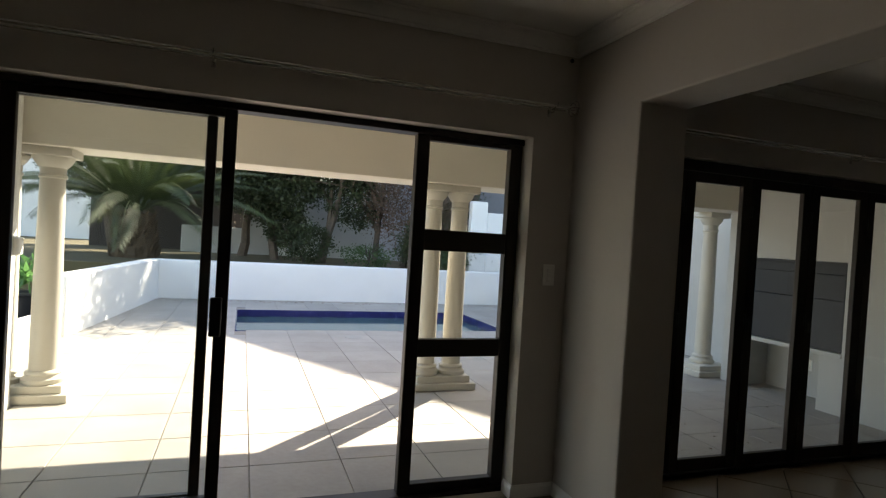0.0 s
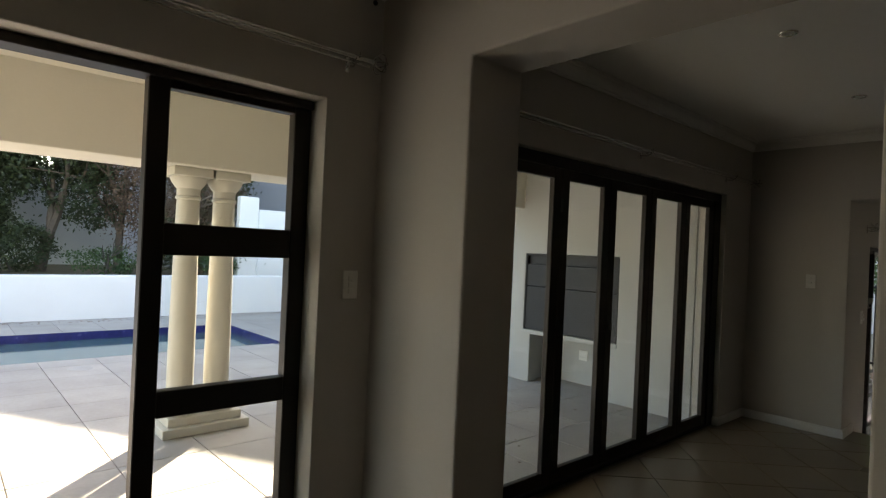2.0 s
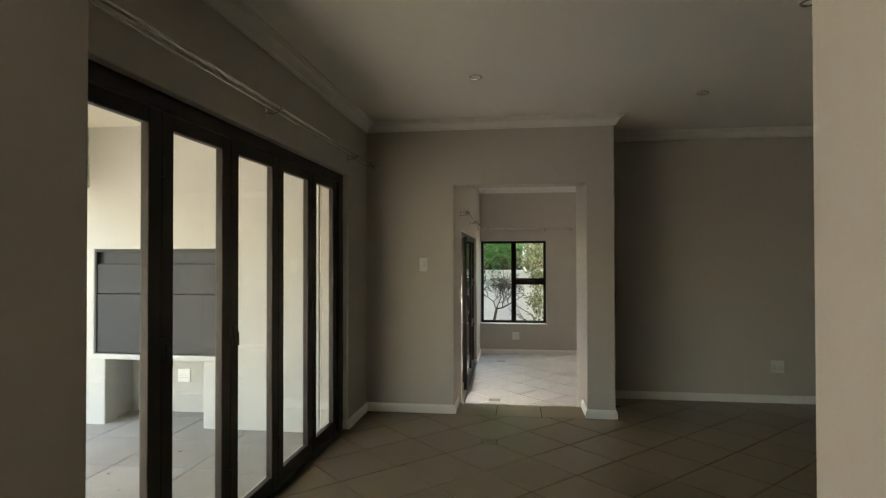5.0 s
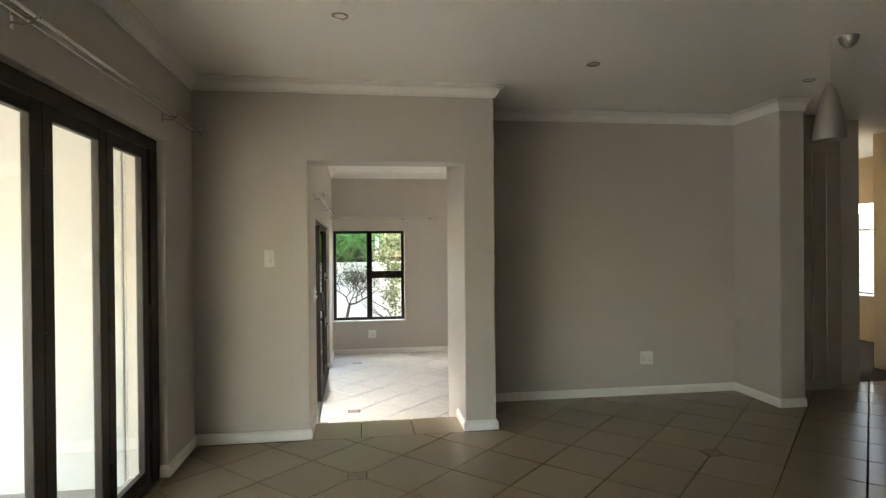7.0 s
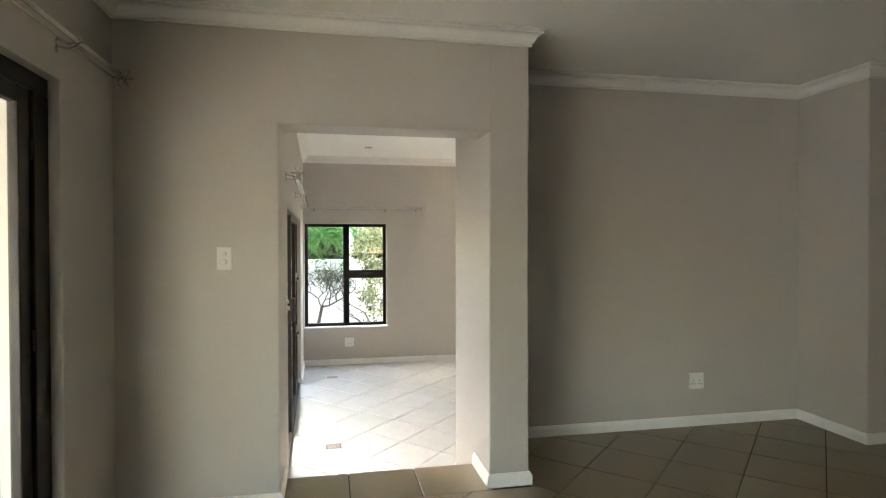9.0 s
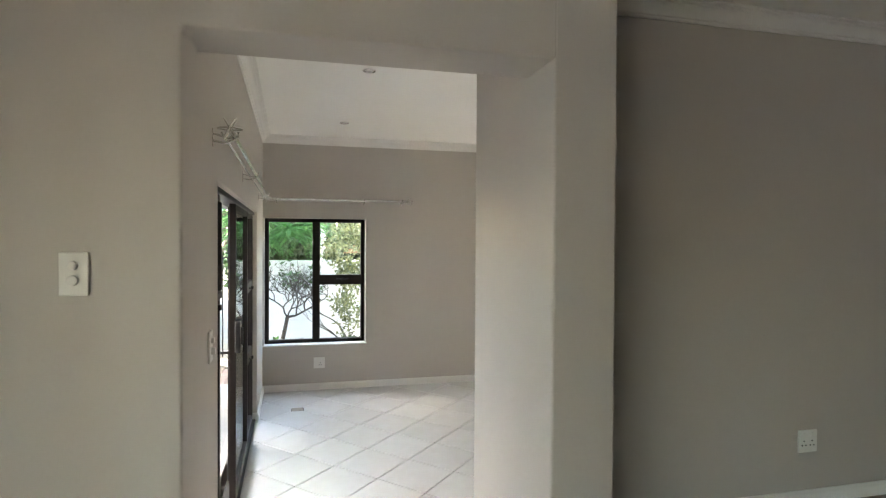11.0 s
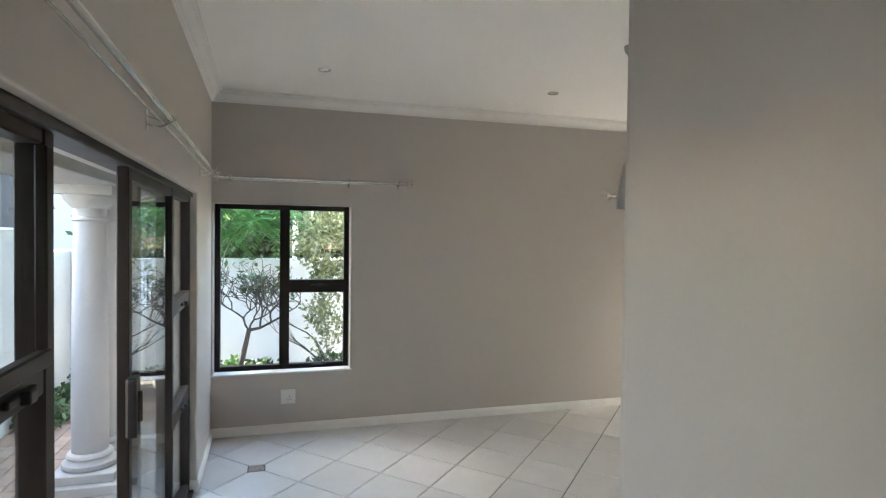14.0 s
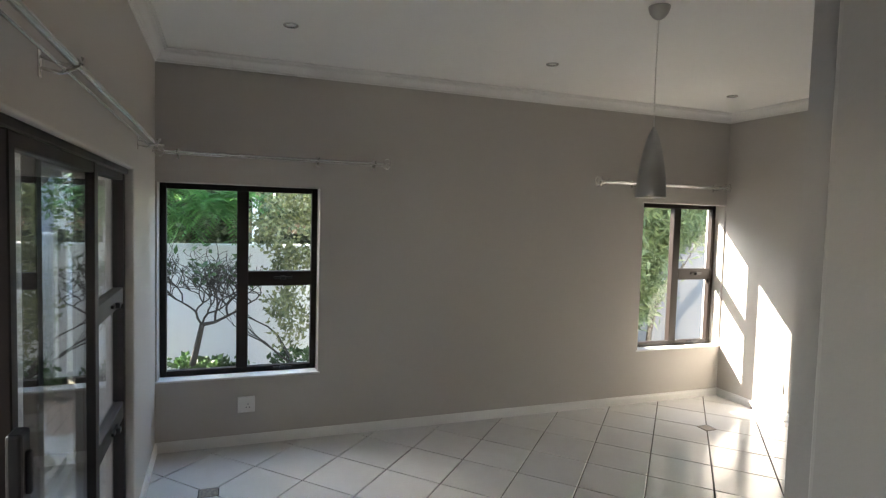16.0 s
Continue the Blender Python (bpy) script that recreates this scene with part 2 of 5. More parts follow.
def pierced(run, lo, hi, t0, t1, z0, z1, holes, bend=None):
    """A wall with rectangular holes as one clean shell. run: the axis it runs along; holes: (u0, u1, z0, z1)."""
    us = sorted({lo, hi, *[h[0] for h in holes], *[h[1] for h in holes]})
    zs = sorted({z0, z1, *[max(z0, h[2]) for h in holes], *[h[3] for h in holes]})
    solid = {}
    for i in range(len(us) - 1):
        for j in range(len(zs) - 1):
            u, z = (us[i] + us[i + 1]) / 2, (zs[j] + zs[j + 1]) / 2
            solid[i, j] = not any(h[0] < u < h[1] and h[2] < z < h[3] for h in holes)
    bm = bmesh.new()
    cache = {}

    def vert(u, t, z):
        if (u, t, z) not in cache:
            co = (u, t, z) if run == "x" else (t, u, z)
            cache[u, t, z] = bm.verts.new(bend(co) if bend else co)
        return cache[u, t, z]

    for (i, j), s in solid.items():
        if not s:
            continue
        a, b, c, d = us[i], us[i + 1], zs[j], zs[j + 1]
        for t in (t0, t1):
            bm.faces.new([vert(a, t, c), vert(b, t, c), vert(b, t, d), vert(a, t, d)])
        for di, dj, e in ((-1, 0, ((a, c), (a, d))), (1, 0, ((b, c), (b, d))), (0, -1, ((a, c), (b, c))), (0, 1, ((a, d), (b, d)))):
            if not solid.get((i + di, j + dj), False):
                (u0, w0), (u1, w1) = e
                bm.faces.new([vert(u0, t0, w0), vert(u1, t0, w1), vert(u1, t1, w1), vert(u0, t1, w0)])
    return bm


def sweep(prof, line, z):
    """A moulding: profile (out from the wall, up) along a polyline whose room lies on the left; mitred."""
    bm = bmesh.new()
    rings = []
    pts = [Vector((*p, 0)) for p in line]
    for i, p in enumerate(pts):
        dirs = []
        if i > 0:
            dirs.append((pts[i] - pts[i - 1]).normalized())
        if i < len(pts) - 1:
            dirs.append((pts[i + 1] - pts[i]).normalized())
        nrm = [Vector((-d.y, d.x, 0)) for d in dirs]
        m = nrm[0] if len(nrm) == 1 else (nrm[0] + nrm[1]) / (1 + nrm[0].dot(nrm[1]))
        rings.append([bm.verts.new(p + m * o + Vector((0, 0, z + h))) for o, h in prof])
    k = len(prof)
    for r0, r1 in zip(rings, rings[1:]):
        for i in range(k):
            bm.faces.new((r0[i], r0[(i + 1) % k], r1[(i + 1) % k], r1[i]))
    bm.faces.new(rings[0])
    bm.faces.new(rings[-1][::-1])
    return bm


CORNICE = [(0.0, -0.088), (0.012, -0.088), (0.014, -0.074), (0.022, -0.070), (0.026, -0.058), (0.040, -0.036), (0.058, -0.024), (0.066, -0.022), (0.070, -0.012), (0.084, -0.010), (0.088, 0.003), (0.0, 0.003)]
SKIRT = [(0.0, 0.0), (0.016, 0.0), (0.016, 0.052), (0.013, 0.060), (0.009, 0.064), (0.006, 0.074), (0.0, 0.076)]


def cornice(line, z, label):
    ob = mesh_object("trim", sweep(CORNICE, line, z), TRIM, True)
    return tagged(ob, label, "cornice", kind="structure")


def skirting(line, z):
    ob = mesh_object("baseboard", sweep(SKIRT, line, z), TRIM, True)
    return tagged(ob, "white painted skirting board along the wall foot", "skirting", kind="structure")


# ---- plan ----
N_IN, N_OUT = 3.785, 4.02        # wall to the patio
AB0, AB1 = 2.132, 2.425          # wall between the two front rooms
E0, E1 = 6.577, 6.83             # wall with the opening to the sunken room
STUB = 7.485
NICHE = 7.332
OP0, OP1, OPZ = 1.785, 2.965, 2.075
CEIL = 2.665
FAR0, FAR1 = 11.44, 11.68        # end wall of the sunken room
CF, CC = -0.28, 2.615            # its floor and ceiling
CS = -2.22                       # its side wall
BEND = 0.095 / (FAR0 - E0)       # the sunken room's glazed wall runs a little off square


def slant(co):
    x, y, z = co
    return (x, y + (x - E0) * BEND, z)


def jamb(co):
    """The south cheek of the opening between the front rooms is a little splayed."""
    x, y, z = co
    return (x, 1.912 + (AB1 - x) / (AB1 - AB0) * 0.025, z) if abs(y - 1.91) < 0.005 else co


# ---- setting: walls ----
FOLD = (2.70, 6.008, 0.0, 2.105)
SLIDE_A = (-1.30, 1.86, 0.0, 2.10)
structure("wall_north", pierced("x", -3.2, E1, N_IN, N_OUT, -0.04, 2.9, [SLIDE_A, FOLD]), WALL, "greige plastered wall with glazed patio doors", "wall", 0.008)
structure("wall_between", pierced("y", -4.7, N_IN + 0.01, AB0, AB1, -0.02, 2.9, [(1.91, 3.195, -1, 2.222)], jamb), WALL, "greige plastered wall with a wide opening between rooms", "wall", 0.010)
bm = pierced("y", OP0 - 0.001, N_IN + 0.01, E0, E1, -0.02, 2.9, [(OP0 - 0.01, OP1, -1, OPZ)])
structure("wall_east", bm, WALL, "greige plastered wall with a square opening to the sunken room", "wall", 0.010)
bm = pierced("x", E0, STUB, 1.543, OP0, -0.30, 2.9, [])
structure("wall_stub", bm, WALL, "greige plastered wall return beside the steps", "wall", 0.010)
structure("wall_niche", pierced("y", -1.15, 1.55, NICHE, STUB - 0.002, -0.30, 2.9, []), WALL, "greige plastered wall at the back of the alcove", "wall")
structure("wall_pillar", pierced("x", 6.72, STUB - 0.004, -1.26, -1.02, -0.02, 2.9, []), WALL, "greige plastered pier at the corner of the passage", "wall", 0.010)
structure("wall_side_c", pierced("y", CS - 0.2, OP0 - 0.033, NICHE + 0.03, STUB + 0.056, CF - 0.02, 2.9, []), WALL, "greige plastered wall of the sunken room", "wall")
SLIDE_C = (7.42, 10.42, CF, 1.705)
structure("wall_north_c", pierced("x", E1 - 0.004, FAR1, OP1, OP1 + 0.24, CF - 0.05, 2.9, [SLIDE_C], slant), WALL, "greige plastered wall with a glazed sliding door", "wall", 0.008)
WIN_1 = (1.905, 3.045, 0.245, 1.69)
WIN_2 = (-2.205, -1.185, 0.245, 1.69)
structure("wall_end_c", pierced("y", CS - 0.2, 3.30, FAR0, FAR1, CF - 0.05, 2.9, [WIN_1, WIN_2]), WALL, "grey plastered end wall with two windows", "wall", 0.006)
structure("wall_south_c", pierced("x", STUB, FAR0 + 0.005, CS - 0.22, CS, CF - 0.05, 2.9, []), WALL, "grey plastered side wall with a patch of sun", "wall")
structure("wall_west_a", pierced("y", -2.8, N_IN, -3.4, -3.2, -0.02, 2.9, []), WALL, "greige plastered wall", "wall")
structure("wall_south_a", pierced("x", -3.4, AB0, -3.0, -2.8, -0.02, 2.9, []), WALL, "greige plastered wall", "wall")
structure("wall_south_b", pierced("x", AB1 - 0.1, 8.3, -4.9, -4.7, -0.02, 2.9, []), WALL, "greige plastered wall", "wall")
structure("wall_south_kitchen", pierced("x", 8.3, 10.6, -4.9, -4.7, -0.02, 2.9, [(8.5, 10.3, 0.65, 2.0)]), KITCHEN, "warm painted kitchen wall with a bright window", "wall")

# floors and ceilings
bm = bmesh.new()
box(bm, -3.4, AB1, -3.0, N_IN + 0.05, -0.2, -0.010)
floor_a = structure("floor_lounge", bm, GROUT, "beige ceramic tiles laid on the diagonal with brown joints", "floor")
bm = bmesh.new()
box(bm, AB1, 6.94, -4.9, N_OUT, -0.2, -0.010)
box(bm, 6.94, NICHE + 0.1, -2.5, 1.70, -0.2, -0.010)
box(bm, 6.94, 10.6, -4.9, -2.5, -0.2, -0.010)
floor_b = structure("floor_dining", bm, GROUT, "beige ceramic tiles laid on the diagonal with brown joints", "floor")
bm = bmesh.new()
box(bm, 7.21, FAR0 + 0.1, CS - 0.1, 3.25, CF - 0.2, CF - 0.010)
floor_c = structure("floor_sunken_room", bm, GROUT, "pale ceramic tiles laid on the diagonal", "floor")
bm = bmesh.new()
box(bm, 6.94, 7.22, OP0 - 0.02, OP1 + 0.06, CF - 0.2, -0.14)
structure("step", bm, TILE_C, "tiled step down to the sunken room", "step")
bm = bmesh.new()
box(bm, -3.4, AB0 + 0.1, -3.0, N_OUT, CEIL + 0.02, CEIL + 0.16)
structure("ceiling_lounge", bm, WHITE, "white painted plaster ceiling", "ceiling")
bm = bmesh.new()
box(bm, AB1 - 0.1, E1 + 0.001, -4.9, N_OUT, CEIL, CEIL + 0.16)
box(bm, E1, NICHE + 0.1, -2.5, 1.66, CEIL, CEIL + 0.16)
box(bm, E1, 10.6, -4.9, -2.5, CEIL, CEIL + 0.16)
structure("ceiling_dining", bm, WHITE, "white painted plaster ceiling", "ceiling")
bm = bmesh.new()
box(bm, NICHE + 0.08, FAR1, CS - 0.2, 3.3, CC, CC + 0.03)
box(bm, E1 - 0.1, NICHE + 0.081, OP0 - 0.05, 3.3, CC, CC + 0.03)
structure("ceiling_sunken_room", bm, WHITE, "white painted plaster ceiling", "ceiling")

# mouldings
cornice([(AB1, N_IN), (AB1, 3.19)], CEIL, "white plaster cornice")
cornice([(AB1, -4.7), (E0, -4.7)], CEIL, "white plaster cornice")
cornice([(6.72, -1.26), (6.72, -1.02), (NICHE, -1.02), (NICHE, 1.543), (E0, 1.543), (E0, N_IN), (AB1, N_IN)], CEIL, "white plaster cornice with a stepped profile")
cornice([(AB0, -2.8), (AB0, N_IN), (-3.2, N_IN)], CEIL + 0.02, "white plaster cornice")
cornice([(STUB + 0.056, CS), (FAR0, CS), slant((FAR0, OP1, 0))[:2], slant((E1, OP1, 0))[:2]], CC, "white plaster cornice in the sunken room")
skirting([(6.72, -1.26), (6.72, -1.02), (NICHE, -1.02), (NICHE, 1.543), (E0, 1.543), (E0, OP0), (6.93, OP0)], 0)
skirting([(6.93, OP1 + 0.005), (E0, OP1), (E0, N_IN), (6.008, N_IN), (6.008, N_IN + 0.06)], 0)
skirting([(FOLD[0], N_IN), (AB1, N_IN), (AB1, 3.195), (AB0, 3.195), (AB0, N_IN), (SLIDE_A[1], N_IN), (SLIDE_A[1], N_IN + 0.1)], 0)
skirting([(AB0, -2.8), (AB0, 1.937), (AB1, 1.912), (AB1, -4.7)], 0)
skirting([(STUB + 0.056, CS), (FAR0, CS), slant((FAR0, OP1, 0))[:2], slant((SLIDE_C[1], OP1, 0))[:2], slant((SLIDE_C[1], OP1 + 0.08, 0))[:2]], CF)
skirting([slant((SLIDE_C[0], OP1, 0))[:2], slant((7.22, OP1, 0))[:2]], CF)
skirting([(7.22, OP0), (STUB + 0.002, OP0), (STUB + 0.056, OP0 - 0.033), (STUB + 0.056, CS)], CF)


# ---- glazing ----
def frame_bar(name, parent, x0, x1, y0, y1, z0, z1, mat=BRONZE, label="", r=0.004):
    bm = bmesh.new()
    rbox(bm, x0, x1, y0, y1, z0, z1, r, 1)
    return part(name, bm, mat, parent, label)


def pane(parent, x0, x1, y, z0, z1, name="pane"):
    bm = bmesh.new()
    box(bm, x0, x1, y - 0.003, y + 0.003, z0, z1)
    ob = part(name, bm, GLASS, parent)
    ob.visible_shadow = False
    return ob


def lever(parent, x, y, z, side=-1):
    """A small espagnolette handle: back plate, spindle and lever."""
    bm = bmesh.new()
    rbox(bm, x - 0.016, x + 0.016, y - 0.006, y + 0.006, z - 0.05, z + 0.05, 0.004)
    tube(bm, [(x, y, z + 0.02), (x, y + side * 0.018, z + 0.02), (x, y + side * 0.02, z - 0.05)], 0.007, 8)
    return part("handle", bm, BLACK, parent, "black lever handle")


def peg_stay(parent, x, y, z):
    bm = bmesh.new()
    rbox(bm, x - 0.07, x + 0.07, y - 0.012, y + 0.002, z - 0.008, z + 0.008, 0.003)
    rbox(bm, x - 0.02, x + 0.02, y - 0.030, y - 0.008, z - 0.014, z + 0.014, 0.005)
    return part("catch", bm, BLACK, parent, "black window catch")


def sidelight(parent, x0, x1, y, z0, z1, rails, stile=0.055, top=0.055):
    """A fixed light with two cross rails; x0..x1 outer size."""
    frame_bar("frame", parent, x0, x0 + stile, y - 0.03, y + 0.03, z0, z1)
    frame_bar("frame", parent, x1 - stile, x1, y - 0.03, y + 0.03, z0, z1)
    a, b = x0 + stile - 0.001, x1 - stile + 0.001
    frame_bar("rail", parent, a, b, y - 0.027, y + 0.027, z0, z0 + 0.055)
    frame_bar("rail", parent, a, b, y - 0.027, y + 0.027, z1 - top, z1)
    for r0, r1 in rails:
        frame_bar("rail", parent, a, b, y - 0.027, y + 0.027, r0, r1)
    zs = [z0 + 0.055] + [q for r in sorted(rails) for q in r] + [z1 - top]
    for k in range(0, len(zs), 2):
        pane(parent, a - 0.01, b + 0.01, y, zs[k] - 0.01, zs[k + 1] + 0.01)


def leaf(parent, x0, x1, y, z0, z1, stile=0.06, top=0.07, foot=0.09, name="door_leaf"):
    """A framed glass leaf as a part, with its stiles, rails and pane under it."""
    bm = bmesh.new()
    rbox(bm, x0, x0 + stile, y - 0.02, y + 0.02, z0, z1, 0.004, 1)
    rbox(bm, x1 - stile, x1, y - 0.02, y + 0.02, z0, z1, 0.004, 1)
    rbox(bm, x0 + stile - 0.002, x1 - stile + 0.002, y - 0.018, y + 0.018, z1 - top, z1, 0.004, 1)
    rbox(bm, x0 + stile - 0.002, x1 - stile + 0.002, y - 0.018, y + 0.018, z0, z0 + foot, 0.004, 1)
    lf = part(name, bm, BRONZE, parent)
    pane(lf, x0 + stile - 0.01, x1 - stile + 0.01, y, z0 + foot - 0.01, z1 - top + 0.01)
    return lf


# sliding door to the patio, in the lounge
door_1 = thing("door_1", "dark bronze aluminium sliding patio door with side lights", "sliding door", kind="structure")
Y = 3.94
x0, x1, _, z1 = SLIDE_A
frame_bar("head", door_1, x0, x1, Y - 0.055, Y + 0.055, z1 - 0.035, z1)
frame_bar("threshold", door_1, x0, x1, Y - 0.055, Y + 0.055, -0.03, 0.022)
sidelight(door_1, 1.205, x1, Y, 0.022, z1 - 0.035, [(1.415, 1.535), (0.805, 0.905)], 0.075, 0.028)
sidelight(door_1, x0, x0 + 0.57, Y, 0.022, z1 - 0.035, [(1.415, 1.535), (0.805, 0.905)], 0.075, 0.028)
leaf(door_1, -0.75, 0.165, Y + 0.026, 0.022, z1 - 0.035, 0.050, 0.04, 0.09)
leaf(door_1, -0.735, 0.258, Y - 0.026, 0.022, z1 - 0.035, 0.062, 0.04, 0.09)
bm = bmesh.new()
rbox(bm, 0.175, 0.232, Y - 0.085, Y - 0.045, 0.93, 1.125, 0.008)
part("lock", bm, BLACK, door_1, "black sliding door lock")

# folding doors in the dining room
door_2 = thing("door_2", "closed dark bronze folding glass doors with slim leaves", "folding door", kind="structure")
Y = 3.865
x0, x1, _, z1 = FOLD
frame_bar("head", door_2, x0, x1, Y - 0.035, Y + 0.045, z1 - 0.070, z1)
frame_bar("threshold", door_2, x0, x1, Y - 0.035, Y + 0.045, -0.02, 0.020)
frame_bar("jamb", door_2, x0, x0 + 0.05, Y - 0.035, Y + 0.045, 0.0, z1 - 0.07)
frame_bar("jamb", door_2, x1 - 0.12, x1, Y - 0.035, Y + 0.045, 0.0, z1 - 0.07)
centres = [3.61, 4.18, 4.76, 5.342]
edges = [x0 + 0.05] + [3.036] + centres + [x1 - 0.12]
for i in range(len(edges) - 1):
    a, b = edges[i] + (0.002 if i else 0), edges[i + 1] - 0.002
    lf = leaf(door_2, a, b, Y, 0.024, z1 - 0.072, 0.080 if i else 0.06, 0.066, 0.085)
    if i in (2, 3):
        lever(lf, a + 0.03, Y - 0.024, 1.02)
    bm = bmesh.new()
    for hz in (0.3, 1.05, 1.8):
        tube(bm, [(b, Y - 0.024, hz - 0.04), (b, Y - 0.024, hz + 0.04)], 0.008, 8)
    part("hinge", bm, BLACK, lf)

# sliding door in the sunken room, on the slightly slanted wall
ang = math.degrees(math.atan(BEND))
door_3 = thing("door_3", "dark bronze sliding glass door to the garden", "sliding door", kind="structure", at=pose(E0, OP1, 0, 0, 0, ang))
Y = 0.072
x0, x1, z0, z1 = SLIDE_C[0] - E0, SLIDE_C[1] - E0, CF, 1.705
frame_bar("head", door_3, x0, x1, Y - 0.045, Y + 0.055, z1 - 0.03, z1)
frame_bar("threshold", door_3, x0, x1, Y - 0.055, Y + 0.055, z0 - 0.02, z0 + 0.02)
sidelight(door_3, x0, x0 + 0.47, Y, z0 + 0.02, z1 - 0.03, [(1.085, 1.165)], 0.06, 0.035)
frame_bar("sash", door_3, x0 + 0.06, x0 + 0.40, Y - 0.045, Y - 0.02, 1.15, 1.19)
frame_bar("sash", door_3, x0 + 0.375, x0 + 0.41, Y - 0.045, Y - 0.02, 1.19, z1 - 0.07)
sidelight(door_3, x1 - 0.76, x1, Y, z0 + 0.02, z1 - 0.03, [(0.98, 1.07), (0.36, 0.45)], 0.05, 0.035)
# the sliding leaf stands open, stacked against the fixed one
leaf(door_3, x0 + 1.57, x1 - 0.72, Y + 0.026, z0 + 0.02, z1 - 0.03, 0.06, 0.045, 0.08)
leaf(door_3, x0 + 1.17, x0 + 2.20, Y - 0.022, z0 + 0.02, z1 - 0.03, 0.05, 0.045, 0.08)
for zz in (1.02, 0.40):
    peg_stay(door_3, x1 - 0.36, Y - 0.03, zz)
peg_stay(door_3, x0 + 0.26, Y - 0.03, 1.12)
bm = bmesh.new()
rbox(bm, x0 + 1.12, x0 + 1.19, Y - 0.075, Y - 0.04, 0.73, 0.94, 0.008)
rbox(bm, x0 + 1.145, x0 + 1.165, Y - 0.088, Y - 0.07, 0.78, 0.89, 0.006)
part("lock", bm, BLACK, door_3, "black sliding door lock")


def garden_window(name, y0, y1, z0, z1, label):
    """A bronze window in the end wall: one tall fixed light and two stacked sashes. Built facing -y, turned to face the room."""
    w = thing(name, label, "window", kind="structure", at=pose(11.585, y1, 0, 0, 0, -90))
    W = y1 - y0
    frame_bar("frame", w, 0, 0.045, -0.03, 0.03, z0, z1)
    frame_bar("frame", w, W - 0.045, W, -0.03, 0.03, z0, z1)
    frame_bar("frame", w, 0.044, W - 0.044, -0.028, 0.028, z1 - 0.042, z1)
    frame_bar("frame", w, 0.044, W - 0.044, -0.028, 0.028, z0, z0 + 0.042)
    m0, m1 = W * 0.468, W * 0.468 + 0.085
    frame_bar("mullion", w, m0, m1, -0.032, 0.032, z0 + 0.04, z1 - 0.04)
    t0, t1 = z0 + 0.675, z0 + 0.79
    frame_bar("transom", w, m1 - 0.002, W - 0.043, -0.030, 0.030, t0, t1)
    pane(w, 0.04, m0 + 0.01, 0, z0 + 0.035, z1 - 0.035)
    pane(w, m1 - 0.01, W - 0.04, 0, z0 + 0.035, t0 + 0.01)
    pane(w, m1 - 0.01, W - 0.04, 0, t1 - 0.01, z1 - 0.035)
    peg_stay(w, (m1 + W) / 2, -0.03, t1 - 0.05)
    peg_stay(w, (m1 + W) / 2, -0.03, z0 + 0.025)
    bm = bmesh.new()
    rbox(bm, -0.02, W + 0.02, -0.155, -0.031, z0 - 0.014, z0 + 0.002, 0.004)
    part("window_sill", bm, TRIM, w, "white plastered sill")
    return w


garden_window("window_1", WIN_1[0] + 0.002, WIN_1[1] - 0.002, WIN_1[2], WIN_1[3], "dark bronze window looking onto garden shrubs")
garden_window("window_2", WIN_2[0] + 0.002, WIN_2[1] - 0.002, WIN_2[2], WIN_2[3], "dark bronze window beside the sunlit corner")


# ---- fixtures ----
def downlight(x, y, z):
    t = thing("downlight", "recessed chrome ceiling downlight, switched off", "downlight", "ceiling downlights", at=pose(x, y, z))
    bm = bmesh.new()
    lathe(bm, [(0.030, 0.002), (0.033, -0.004), (0.042, -0.007), (0.046, -0.003), (0.046, 0.002)], sides=28)
    part("bezel", bm, CHROME, t, "chrome ring", True)
    bm = bmesh.new()
    lathe(bm, [(0.001, -0.002), (0.018, -0.003), (0.029, -0.001), (0.029, 0.001)], sides=20)
    part("lamp", bm, SHADE_IN, t, "unlit reflector lamp", True)
    return t


for x, y in ((5.33, 2.67), (3.84, 2.66), (5.95, 0.99), (6.13, -0.80), (4.4, 0.97), (4.4, -0.84)):
    downlight(x, y, CEIL - 0.001)
for x, y in ((10.52, 2.22), (10.58, 0.39), (10.78, -1.52), (8.7, 2.18), (8.8, 0.27)):
    downlight(x, y, CC - 0.001)


